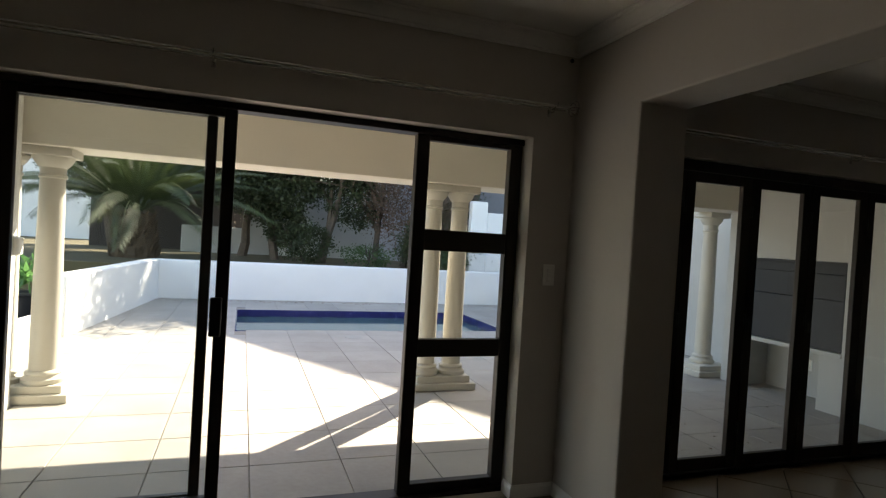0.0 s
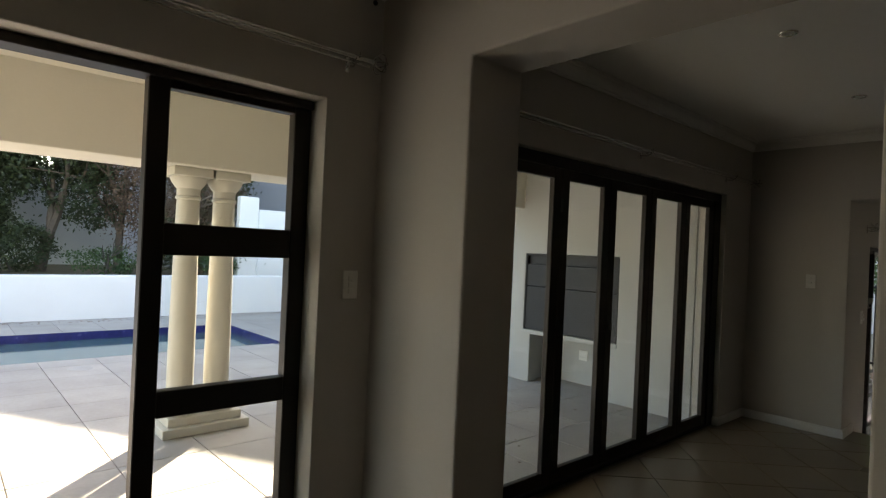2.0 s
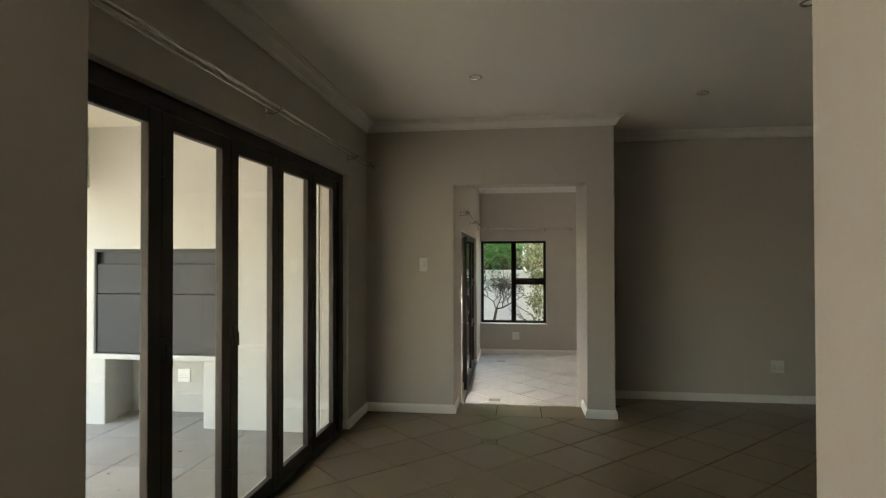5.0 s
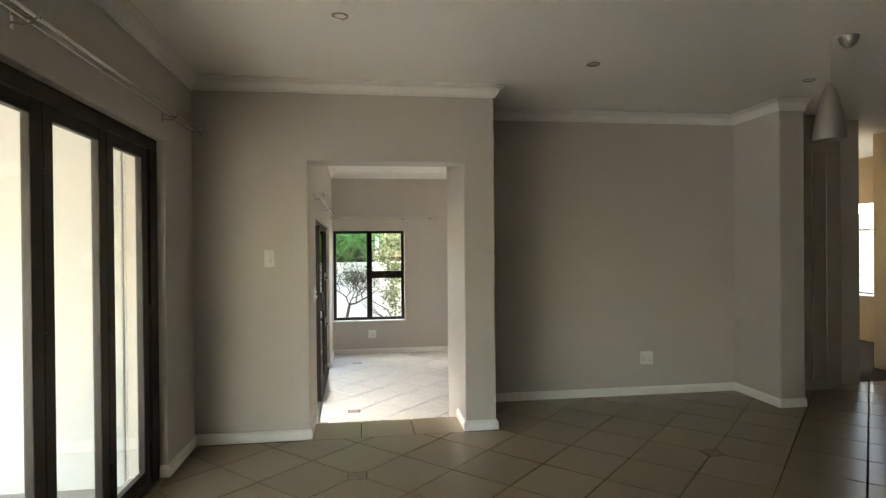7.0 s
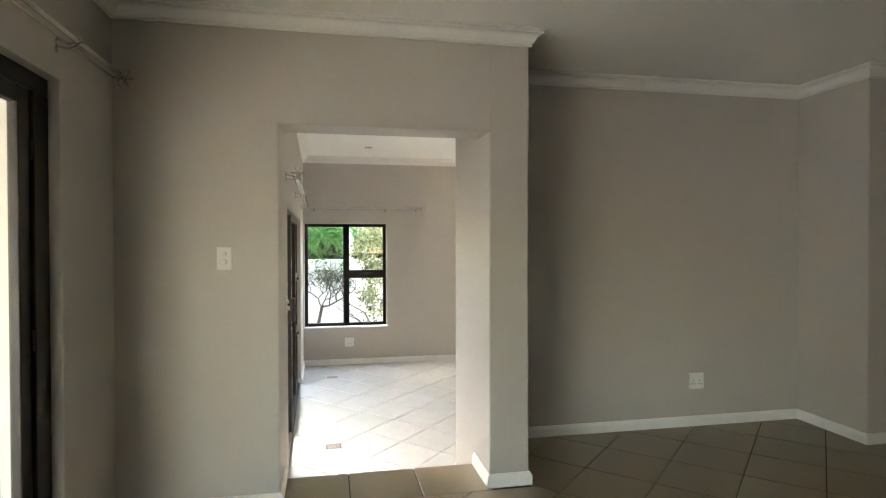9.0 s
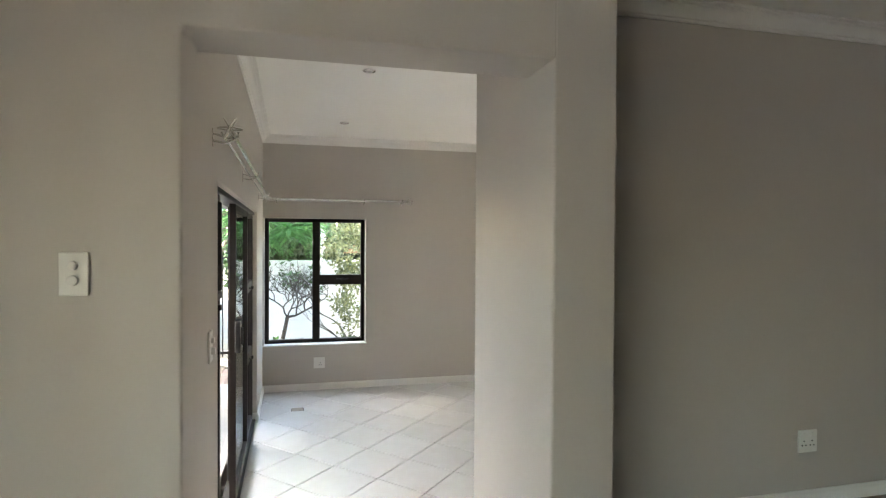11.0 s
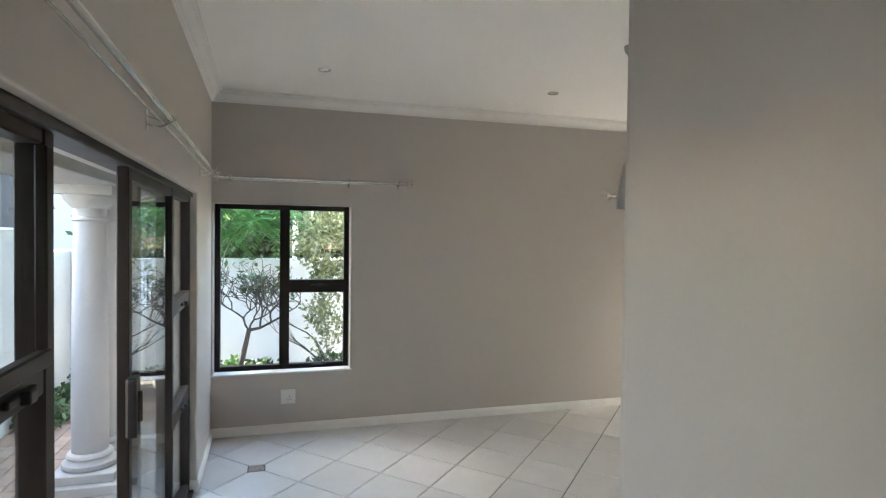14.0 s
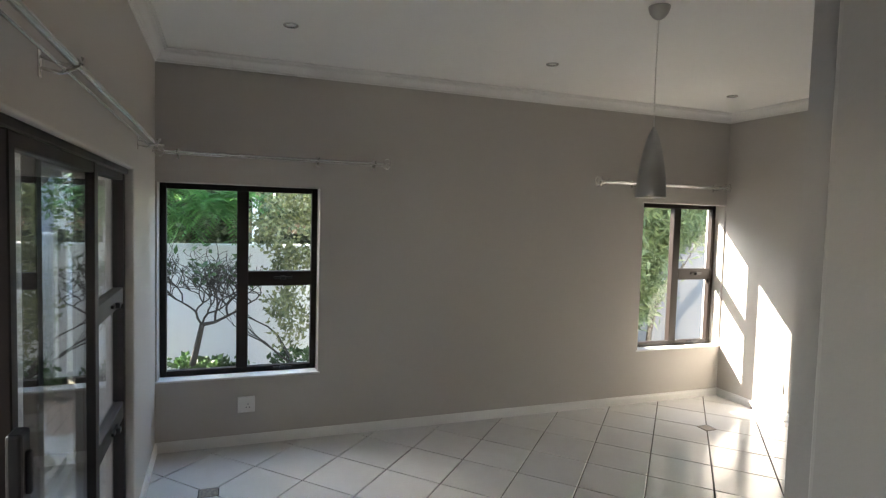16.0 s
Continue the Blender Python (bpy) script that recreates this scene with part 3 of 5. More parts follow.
def pendant(x, y, ceiling, z_low, label, hook=None, h=0.36):
    t = thing("pendant_lamp", label, "pendant lamp", "cone pendants", at=pose(x, y, 0))
    bm = bmesh.new()
    k = h / 0.335
    lathe(bm, [(r, z * k) for r, z in ((0.074, 0.0), (0.078, 0.004), (0.077, 0.03), (0.072, 0.09), (0.062, 0.16), (0.047, 0.235), (0.030, 0.295), (0.016, 0.325), (0.010, 0.335), (0.006, 0.345), (0.008, 0.323), (0.028, 0.29), (0.059, 0.16), (0.070, 0.08), (0.073, 0.004))], cz=z_low, sides=40)
    part("shade", bm, STEEL, t, "brushed steel cone shade", True)
    bm = bmesh.new()
    lathe(bm, [(0.002, 0.05), (0.030, 0.06), (0.036, 0.09), (0.024, 0.14), (0.018, 0.17), (0.018, 0.22)], cz=z_low, sides=20)
    part("bulb", bm, SHADE_IN, t, "unlit bulb", True)
    bm = bmesh.new()
    top = z_low + h
    if hook is None:
        tube(bm, [(0, 0, top - 0.005), (0.004, 0.002, (top + ceiling) / 2), (0, 0, ceiling - 0.05)], 0.003, 8)
    else:
        hx, hy = hook
        pts = [(0, 0, top - 0.005), (0, 0, top + 0.15)]
        for q in range(9):
            a = q / 8
            pts.append((hx * (a ** 1.6), hy * (a ** 1.6), top + 0.15 + (ceiling - top - 0.18) * math.sin(a * math.pi / 2)))
        tube(bm, pts, 0.003, 8)
    part("cord", bm, SWITCH, t, "thin grey flex", True)
    bm = bmesh.new()
    hx, hy = hook or (0, 0)
    lathe(bm, [(0.006, -0.068), (0.012, -0.066), (0.030, -0.055), (0.046, -0.035), (0.054, -0.012), (0.055, 0.0)], cx=hx, cy=hy, cz=ceiling, sides=32)
    part("ceiling_rose", bm, STEEL, t, "domed steel ceiling rose", True)
    return t


pendant(9.40, 0.46, CC, 1.625, "brushed steel cone pendant lamp over the sunken room")
pendant(4.945, 0.105, CEIL, 1.97, "brushed steel cone pendant lamp on a looped flex", hook=(0.35, -0.45), h=0.295)


def socket(m, label="white double wall socket", big=True):
    t = thing("wall_socket", label, "socket", "wall sockets", at=m)
    bm = bmesh.new()
    w = 0.062
    rbox(bm, -w, w, -0.011, 0.0, -w, w, 0.004)
    part("plate", bm, SWITCH, t)
    for cx in ((-0.028, 0.026) if big else (0.012,)):
        bm = bmesh.new()
        for dx, dz in ((0, 0.014), (-0.012, -0.010), (0.012, -0.010)):
            lathe(bm, [(0.0042, -0.0122), (0.0042, -0.010)], cx=cx + dx, cz=dz - 0.012, sides=10, axis="y")
        part("socket_hole", bm, BLACK, t)
        bm = bmesh.new()
        rbox(bm, cx - 0.009, cx + 0.009, -0.0145, -0.010, 0.028, 0.048, 0.002)
        part("rocker", bm, SWITCH, t)
    return t


def light_switch(m, label, dial=False, h=0.062, w=0.038):
    t = thing("light_switch", label, "light switch", "light switches", at=m)
    bm = bmesh.new()
    rbox(bm, -w, w, -0.010, 0.0, -h, h, 0.004)
    part("plate", bm, SWITCH, t)
    bm = bmesh.new()
    if dial:
        lathe(bm, [(0.015, -0.010), (0.014, -0.024), (0.010, -0.026)], cz=-0.018, sides=20, axis="y")
        lathe(bm, [(0.013, -0.010), (0.012, -0.020), (0.008, -0.022)], cz=0.024, sides=20, axis="y")
        part("dimmer_knob", bm, SWITCH, t, "round dimmer knob", True)
    else:
        bm.free()
        for k in range(3):
            bm = bmesh.new()
            rbox(bm, -0.012, 0.012, -0.0145, -0.009, -0.038 + k * 0.028, -0.016 + k * 0.028, 0.002)
            part("rocker", bm, SWITCH, t)
    return t


# the face of each fixture looks along its own -y
light_switch(pose(2.012, N_IN, 1.31), "white three-gang light switch plate beside the patio door")
light_switch(pose(E0, 3.245, 1.35, 0, 0, -90), "white dimmer switch plate on the greige wall", True)
socket(pose(NICHE, -0.10, 0.35, 0, 0, -90), "white double wall socket above the skirting")
socket(pose(FAR0, 2.435, 0.03, 0, 0, -90), "white wall socket under the garden window", False)
light_switch(pose(7.14, OP1 + (7.14 - E0) * BEND, 1.03, 0, 0, ang), "white wall plate with a round cover", True)
socket(pose(10.74, CS, 0.02, 0, 0, 180), "white wall socket in the patch of sun", False)


def curtain_rail(m, length, label, brackets):
    """Twin rods on brackets along +x, wall at y = 0, room at -y, with wire flower ends."""
    t = thing("curtain_rail", label, "curtain rail", "curtain rails", at=m)
    for dy, dz, r in ((-0.085, 0.0, 0.0105), (-0.052, -0.012, 0.005)):
        bm = bmesh.new()
        tube(bm, [(0, dy, dz), (length, dy, dz)], r, 12)
        part("rod", bm, ROD, t, "", True)
    for b in brackets:
        bm = bmesh.new()
        rbox(bm, b - 0.010, b + 0.010, -0.005, 0, -0.045, 0.03, 0.002)
        tube(bm, [(b, -0.004, -0.02), (b, -0.05, -0.028), (b, -0.085, -0.012)], 0.005, 8)
        tube(bm, [(b, -0.004, 0.01), (b, -0.06, -0.006), (b, -0.1, 0.0), (b, -0.1, 0.018)], 0.005, 8)
        tube(bm, [(b - 0.012, -0.085, 0), (b + 0.012, -0.085, 0)], 0.014, 12)
        part("bracket", bm, ROD, t, "", True)
    for e, s in ((0, -1), (length, 1)):
        bm = bmesh.new()
        lathe(bm, [(0.010, 0), (0.013, 0.004), (0.010, 0.012)], cx=e + (0 if s > 0 else -0.012), cy=-0.085, sides=14, axis="x")
        finial = part("finial", bm, ROD, t, "wire flower finial", True)
        for k in range(6):
            bm = bmesh.new()
            a = k * math.tau / 6
            pts = []
            for q in range(9):
                u = q / 8 * math.pi
                r = 0.045 * math.sin(u)
                along = s * (0.004 + 0.058 * (1 - math.cos(u)) / 2)
                pts.append((e + along, -0.085 + r * math.cos(a), r * math.sin(a)))
            tube(bm, pts, 0.0028, 6)
            part("wire_loop", bm, ROD, finial, "", True)
    return t


curtain_rail(pose(-1.55, N_IN, 2.275), 3.58, "silver double curtain rail above the patio door", (0.06, 1.69, 3.5))
curtain_rail(pose(2.55, N_IN, 2.255), 3.90, "silver double curtain rail above the folding doors", (0.1, 1.9, 3.42))
curtain_rail(pose(7.10, slant((7.10, OP1, 0))[1], 1.87, 0, 0, ang), 3.55, "silver curtain rail with flower finials above the garden door", (0.14, 1.62, 3.45))
curtain_rail(pose(FAR0, 2.99, 1.90, 0, 0, -90), 1.56, "silver curtain rail above the garden window", (0.08, 1.06, 1.5))
curtain_rail(pose(FAR0, -0.63, 1.865, 0, 0, -90), 1.47, "silver curtain rail above the corner window", (0.06, 0.4, 1.4))

# small dark spot left by a fitting high in the lounge corner
t = thing("cable_outlet", "small dark cable hole high in the corner", "cable outlet", at=pose(AB0 - 0.05, N_IN, 2.575))
bm = bmesh.new()
lathe(bm, [(0.012, 0.0), (0.012, -0.004), (0.006, -0.006)], sides=14, axis="y")
part("cover", bm, BLACK, t)

# ---- passage and kitchen beyond ----
bm = pierced("y", -2.06, -1.20, 7.20, 7.30, -0.02, 2.67, [])
t = tagged(mesh_object("tall_cupboard", bm, CUPBOARD), "tall gloss taupe cupboard in the passage, strips shaped after blind reflections", "cupboard")
# raised strips stand in for the blind's reflection in the gloss front
for k in range(5):
    bm = bmesh.new()
    rbox(bm, 7.192, 7.203, -1.30 - 0.15 * k - 0.14, -1.30 - 0.15 * k, 0.1, 2.3, 0.004, 1)
    part("reflection_strip", bm, CUPBOARD, t)
structure("wall_kitchen", pierced("y", -4.7, -2.6, 10.4, 10.6, -0.02, 2.9, []), KITCHEN, "warm painted kitchen wall", "wall")
structure("wall_passage_end", pierced("y", -3.62, -3.24, 7.78, 8.02, -0.02, 2.9, []), KITCHEN, "warm painted end of the kitchen wall", "wall", 0.01)
structure("wall_passage", pierced("x", 7.9, 10.5, -2.7, -2.44, -0.02, 2.9, []), KITCHEN, "warm painted passage wall", "wall")

t = thing("window_blind", "white slatted blind half closed over the kitchen window", "blind", at=pose(9.40, -4.695, 0.67, 0, 0, -90))
for k in range(24):
    bm = bmesh.new()
    rbox(bm, -0.022, 0.022, -0.88, 0.88, -0.0015, 0.0015, 0.001, 1)
    part("slat", bm, TRIM, t).matrix_basis = pose(-0.02, 0, 0.02 + 0.038 * k, 0, 40, 0)
frame_bar("head_rail", t, -0.035, 0.0, -0.88, 0.88, 0.925, 0.955, TRIM)


# ---- patio ----
PZ = -0.04
GZ = -0.42
bm = bmesh.new()
box(bm, -400, 400, -400, 400, GZ - 0.5, GZ)
tagged(structure("ground", bm, GROUND, "dry earth ground reaching the horizon", "ground"))
POOL = (0.27, 4.70, 9.70, 11.95)


def plan_slab(name, x0, x1, y0, y1, z0, z1, hole, mat, label, cat):
    """A slab with one rectangular hole, in plan."""
    bm = bmesh.new()
    a, b, c, d = hole
    box(bm, x0, x1, y0, c, z0, z1)
    box(bm, x0, x1, d, y1, z0, z1)
    box(bm, x0, a, c, d, z0, z1)
    box(bm, b, x1, c, d, z0, z1)
    return structure(name, bm, mat, label, cat)


patio = plan_slab("patio", -2.6, 7.6, N_OUT - 0.01, 13.45, GZ - 0.1, PZ - 0.012, POOL, SAND, "pale stone paved patio with thin joints", "paving")
bm = bmesh.new()
box(bm, POOL[0] - 0.02, POOL[1] + 0.02, POOL[2] - 0.02, POOL[3] + 0.02, GZ - 0.05, -0.165)
structure("water", bm, WATER, "still teal green water low in the swimming pool", "pool water")
bm = pierced("x", POOL[0] - 0.002, POOL[1] + 0.002, POOL[3] - 0.02, POOL[3] + 0.01, -0.4, PZ - 0.004, [])
for q in (pierced("x", POOL[0] - 0.002, POOL[1] + 0.002, POOL[2] - 0.01, POOL[2] + 0.02, -0.4, PZ - 0.004, []), pierced("y", POOL[2] - 0.002, POOL[3] + 0.002, POOL[0] - 0.01, POOL[0] + 0.02, -0.4, PZ - 0.004, []), pierced("y", POOL[2] - 0.002, POOL[3] + 0.002, POOL[1] - 0.02, POOL[1] + 0.01, -0.4, PZ - 0.004, [])):
    me = bpy.data.meshes.new("q")
    q.to_mesh(me)
    q.free()
    bm.from_mesh(me)
    bpy.data.meshes.remove(me)
structure("pool_edge", bm, POOL_TILE, "cobalt blue mosaic tile band round the pool", "pool edge")
t = thing("skimmer_lid", "round grey plastic skimmer lid in the paving", "skimmer lid", at=pose(1.93, 9.12, PZ))
bm = bmesh.new()
lathe(bm, [(0.001, 0.006), (0.10, 0.007), (0.125, 0.003), (0.128, -0.002)], sides=32)
part("lid", bm, CONCRETE, t, "", True)

# covered terrace roof and beam
bm = bmesh.new()
box(bm, -3.4, 7.6, N_OUT - 0.01, 6.62, 2.57, 2.75)
structure("ceiling_terrace", bm, CREAM, "cream painted terrace ceiling", "ceiling")
bm = bmesh.new()
box(bm, -3.4, 7.6, 6.14, 6.70, 2.035, 2.58)
structure("terrace_beam", bm, CREAM, "cream plastered beam over the columns", "beam", 0.01)
structure("wall_house_front", pierced("x", -3.4, 7.6, N_OUT + 0.001, N_OUT + 0.02, PZ, 2.57, [(SLIDE_A[0], SLIDE_A[1], -1, SLIDE_A[3]), (FOLD[0], FOLD[1], -1, FOLD[3])]), PLASTER, "white plastered outer face of the house", "wall")


def column(x, y, z0, z1, label, r=0.098, mat=COLUMN):
    t = thing("column", label, "column", "terrace columns", at=pose(x, y, 0))
    bm = bmesh.new()
    lathe(bm, [(r * 1.0, z0 + 0.24), (r * 1.02, z0 + 0.5), (r, z0 + 0.9), (r * 0.86, z1 - 0.24)], sides=40)
    part("shaft", bm, mat, t, "", True)
    bm = bmesh.new()
    lathe(bm, [(r * 1.42, z0 + 0.13), (r * 1.52, z0 + 0.15), (r * 1.5, z0 + 0.175), (r * 1.28, z0 + 0.19), (r * 1.22, z0 + 0.205), (r * 1.3, z0 + 0.22), (r * 1.22, z0 + 0.235), (r * 1.0, z0 + 0.245)], sides=40)
    part("base", bm, mat, t, "moulded round base", True)
    bm = bmesh.new()
    c = z1 - 0.25
    lathe(bm, [(r * 0.86, c), (r * 0.98, c + 0.008), (r * 0.98, c + 0.025), (r * 0.88, c + 0.035), (r * 0.9, c + 0.09), (r * 1.02, c + 0.10), (r * 1.28, c + 0.135), (r * 1.42, c + 0.165), (r * 1.42, c + 0.18)], sides=40)
    rbox(bm, -r * 1.62, r * 1.62, -r * 1.62, r * 1.62, c + 0.18, z1, 0.008)
    part("capital", bm, mat, t, "moulded capital with a square abacus", True)
    return t


def plinth(x0, x1, y0, y1, z, label, mat=COLUMN):
    t = thing("plinth", label, "plinth", "column plinths", at=pose((x0 + x1) / 2, (y0 + y1) / 2, z))
    w, d = (x1 - x0) / 2, (y1 - y0) / 2
    bm = bmesh.new()
    rbox(bm, -w, w, -d, d, 0, 0.07, 0.008)
    part("lower_step", bm, mat, t)
    bm = bmesh.new()
    rbox(bm, -w + 0.05, w - 0.05, -d + 0.05, d - 0.05, 0.069, 0.135, 0.008)
    part("upper_step", bm, mat, t)
    return t


plinth(1.97, 2.64, 6.17, 6.60, PZ, "stepped cream plinth under twin columns")
column(2.43, 6.385, PZ, 2.036, "cream plastered round column of a pair")
column(2.145, 6.385, PZ, 2.036, "cream plastered round column of a pair")
plinth(-1.59, -0.97, 6.17, 6.60, PZ, "stepped cream plinth under twin columns")
column(-1.195, 6.385, PZ, 2.036, "cream plastered round column of a pair", 0.106)
column(-1.50, 6.385, PZ, 2.036, "cream plastered round column of a pair")
plinth(5.72, 6.32, 6.36, 6.92, PZ, "stepped cream plinth at the end of the terrace")
column(6.02, 6.64, PZ, 2.036, "cream plastered round column beside the braai wall")

bm = bmesh.new()
box(bm, -1.95, -1.342, 5.75, 6.135, PZ - 0.01, 2.571)
structure("wall_terrace_pier", bm, PLASTER, "white plastered pier beside the terrace columns", "wall", 0.012)
t = thing("outdoor_socket_box", "cream weatherproof socket box on the white terrace pier", "socket box", at=pose(-1.342, 5.95, 1.235, 0, 0, 90))
bm = bmesh.new()
rbox(bm, -0.065, 0.065, -0.045, 0.0, -0.075, 0.075, 0.012, 3)
part("back_box", bm, SWITCH, t, "", True)
bm = bmesh.new()
rbox(bm, -0.058, 0.058, -0.082, -0.046, -0.068, 0.068, 0.014, 3)
part("hinged_lid", bm, SWITCH, t, "", True)

# built-in braai wall
BX = 5.99
# braai plaster is darkened in its colour to stand for terrace shade
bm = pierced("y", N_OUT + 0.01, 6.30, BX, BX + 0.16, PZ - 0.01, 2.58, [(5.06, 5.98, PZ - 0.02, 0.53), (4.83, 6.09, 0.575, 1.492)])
structure("wall_braai", bm, SHADE_PLASTER, "white plastered braai wall", "wall", 0.012)
# added length and height past the braai keep sun off the terrace floor
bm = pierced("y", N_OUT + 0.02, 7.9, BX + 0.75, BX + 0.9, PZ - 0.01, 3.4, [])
structure("wall_braai_back", bm, SHADE_PLASTER, "white plastered back of the braai, extended unseen to block sun", "wall")
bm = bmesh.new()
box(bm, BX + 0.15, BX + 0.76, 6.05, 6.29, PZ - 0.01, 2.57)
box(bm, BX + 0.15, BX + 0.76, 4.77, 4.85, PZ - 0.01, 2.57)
structure("wall_braai_side", bm, SHADE_PLASTER, "white plastered cheeks of the braai", "wall")
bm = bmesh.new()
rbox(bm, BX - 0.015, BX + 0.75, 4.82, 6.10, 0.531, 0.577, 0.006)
structure("braai_shelf", bm, SHADE_PLASTER, "white plastered shelf under the braai doors", "shelf")
t = thing("braai", "closed dark grey steel built-in braai", "braai", at=pose(BX, 5.46, 0))
bm = bmesh.new()
rbox(bm, 0.05, 0.70, -0.622, 0.622, 0.579, 1.488, 0.006)
part("body", bm, GRILLE, t)
bm = bmesh.new()
rbox(bm, 0.012, 0.05, -0.618, 0.618, 1.105, 1.365, 0.006)
part("door", bm, GRILLE, t, "upper steel door panel")
bm = bmesh.new()
rbox(bm, 0.012, 0.05, -0.618, 0.618, 0.583, 1.099, 0.006)
part("door", bm, GRILLE, t, "lower steel door panel")
bm = bmesh.new()
rbox(bm, 0.0, 0.05, -0.628, 0.628, 1.468, 1.490, 0.004)
rbox(bm, 0.0, 0.05, 0.609, 0.629, 0.579, 1.468, 0.004)
rbox(bm, 0.0, 0.05, -0.629, -0.609, 0.579, 1.468, 0.004)
part("frame", bm, GRILLE, t)
bm = bmesh.new()
box(bm, BX + 0.46, BX + 0.60, 4.84, 6.06, PZ - 0.01, 0.533)
structure("braai_recess_back", bm, SHADE_PLASTER, "white plastered back of the recess under the braai", "wall")
socket(pose(BX + 0.46, 5.52, 0.305, 0, 0, -90), "white wall socket under the braai")

# low wall round the patio and raised garden
bm = bmesh.new()
rbox(bm, -1.40, 9.0, 13.42, 13.67, GZ, 0.745, 0.03, 3)
structure("garden_wall", bm, PLASTER, "low white plastered garden wall behind the pool", "low wall")
t = thing("patio_wall", "low white plastered wall stepping down along the drive", "low wall", kind="structure")
bm = bmesh.new()
rbox(bm, -0.12, 0.12, -2.2, 2.2, GZ, 0.742, 0.03, 3)
o = part("wall_run", bm, PLASTER, t)
o.matrix_basis = pose(-1.60, 11.3, 0, 0, 0, -6.6)
bm = bmesh.new()
rbox(bm, -0.12, 0.12, -0.75, 0.75, GZ, 0.28, 0.03, 3)
o = part("lower_step", bm, PLASTER, t)
o.matrix_basis = pose(-2.0, 8.38, 0, 0, 0, -8)
bm = bmesh.new()
box(bm, -12, 9.0, 13.60, 30, GZ, 0.62)
structure("garden_bed", bm, SOIL, "brown lawn and bare soil in the raised garden", "garden bed")
bm = bmesh.new()
box(bm, -40, -2.3, 4.0, 13.5, GZ - 0.01, GZ + 0.03)
structure("road", bm, ASPHALT, "grey tarred driveway beside the house", "driveway")
bm = bmesh.new()
rbox(bm, 0.3, 4.7, 20.2, 20.45, 0.5, 3.2, 0.03)
rbox(bm, -1.5, 0.32, 20.2, 20.45, 0.5, 1.45, 0.03)
structure("boundary_wall_back", bm, SHADE_PLASTER, "tall white boundary wall behind the trees", "boundary wall")
t = thing("timber_fence", "dark timber fence at the back of the shaded garden", "fence", kind="structure", at=pose(0, 21.6, 0.5))
board = bmesh.new()
rbox(board, -0.0895, 0.0895, -0.015, 0.015, 0, 3.3, 0.006, 1)
board = mesh_object("board", board, FENCE)
board.parent, board.matrix_basis = t, pose(-4.2, 0, 0)
for k in range(1, 30):
    piece("board", board.data, t, pose(-4.2 + 0.18 * k, 0, 0))
for zz in (0.5, 2.7):
    frame_bar("rail", t, -4.3, 1.15, 0.02, 0.07, zz, zz + 0.09, FENCE)
bm = bmesh.new()
rbox(bm, 6.19, 9.2, 14.2, 14.4, GZ, 2.23, 0.03)
rbox(bm, 5.75, 6.2, 14.2, 14.4, GZ, 2.50, 0.03)
structure("boundary_wall_side", bm, PLASTER, "white plastered boundary wall beside the pool", "boundary wall")
bm = bmesh.new()
rbox(bm, -16, -4.0, 27, 27.4, GZ, 6.5, 0.03)
t = tagged(mesh_object("white_house", bm, PLASTER), "bright white house wall across the drive", "house", kind="structure")
for k in range(5):
    frame_bar("vent", t, -9.2 + 1.0 * k, -8.95 + 1.0 * k, 26.95, 27.02, 3.0, 3.2, DARKROOM)
t = thing("neighbour_house", "grey two-storey neighbouring house with a dark window", "house", kind="structure")
HOUSE = pose(7.55, 16.55, 0, 0, 0, -60)
bm = pierced("x", -8, 4.6, 0, 0.25, GZ, 8.0, [(0.8, 1.9, 2.2, 3.3)])
part("wall", bm, GREYWALL, t).matrix_basis = HOUSE
bm = bmesh.new()
box(bm, 0.8, 1.9, 0.2, 0.23, 2.2, 3.3)
part("window", bm, DARKROOM, t, "dark window").matrix_basis = HOUSE
bm = pierced("y", 0.25, 9, -8, -7.75, GZ, 8.0, [])
part("wall", bm, GREYWALL, t).matrix_basis = HOUSE
bm = pierced("y", 0.25, 9, 4.35, 4.6, GZ, 8.0, [])
part("wall", bm, GREYWALL, t).matrix_basis = HOUSE
bm = bmesh.new()
box(bm, -8.15, 4.75, -0.15, 9.2, 8.0, 8.15)
part("roof", bm, ROOF, t).matrix_basis = HOUSE


# ---- plants ----
rng = np.random.default_rng(7)


def leaves_mesh(name, pts, size, aspect=2.2, droop=0.3, jitter=0.35):
    """Many small pointed leaves at the given points, as one mesh."""
    n = len(pts)
    d = rng.normal(size=(n, 3))
    d[:, 2] -= droop
    d /= np.linalg.norm(d, axis=1, keepdims=True)
    s = np.cross(d, rng.normal(size=(n, 3)))
    s /= np.linalg.norm(s, axis=1, keepdims=True) + 1e-9
    L = size * (1 + jitter * rng.uniform(-1, 1, (n, 1)))
    w = L / aspect / 2
    v = np.stack([pts, pts + d * L * 0.45 + s * w, pts + d * L, pts + d * L * 0.45 - s * w], 1).reshape(-1, 3)
    f = np.arange(4 * n).reshape(-1, 4)
    me = bpy.data.meshes.new(name)
    me.from_pydata(v.tolist(), [], f.tolist())
    return me


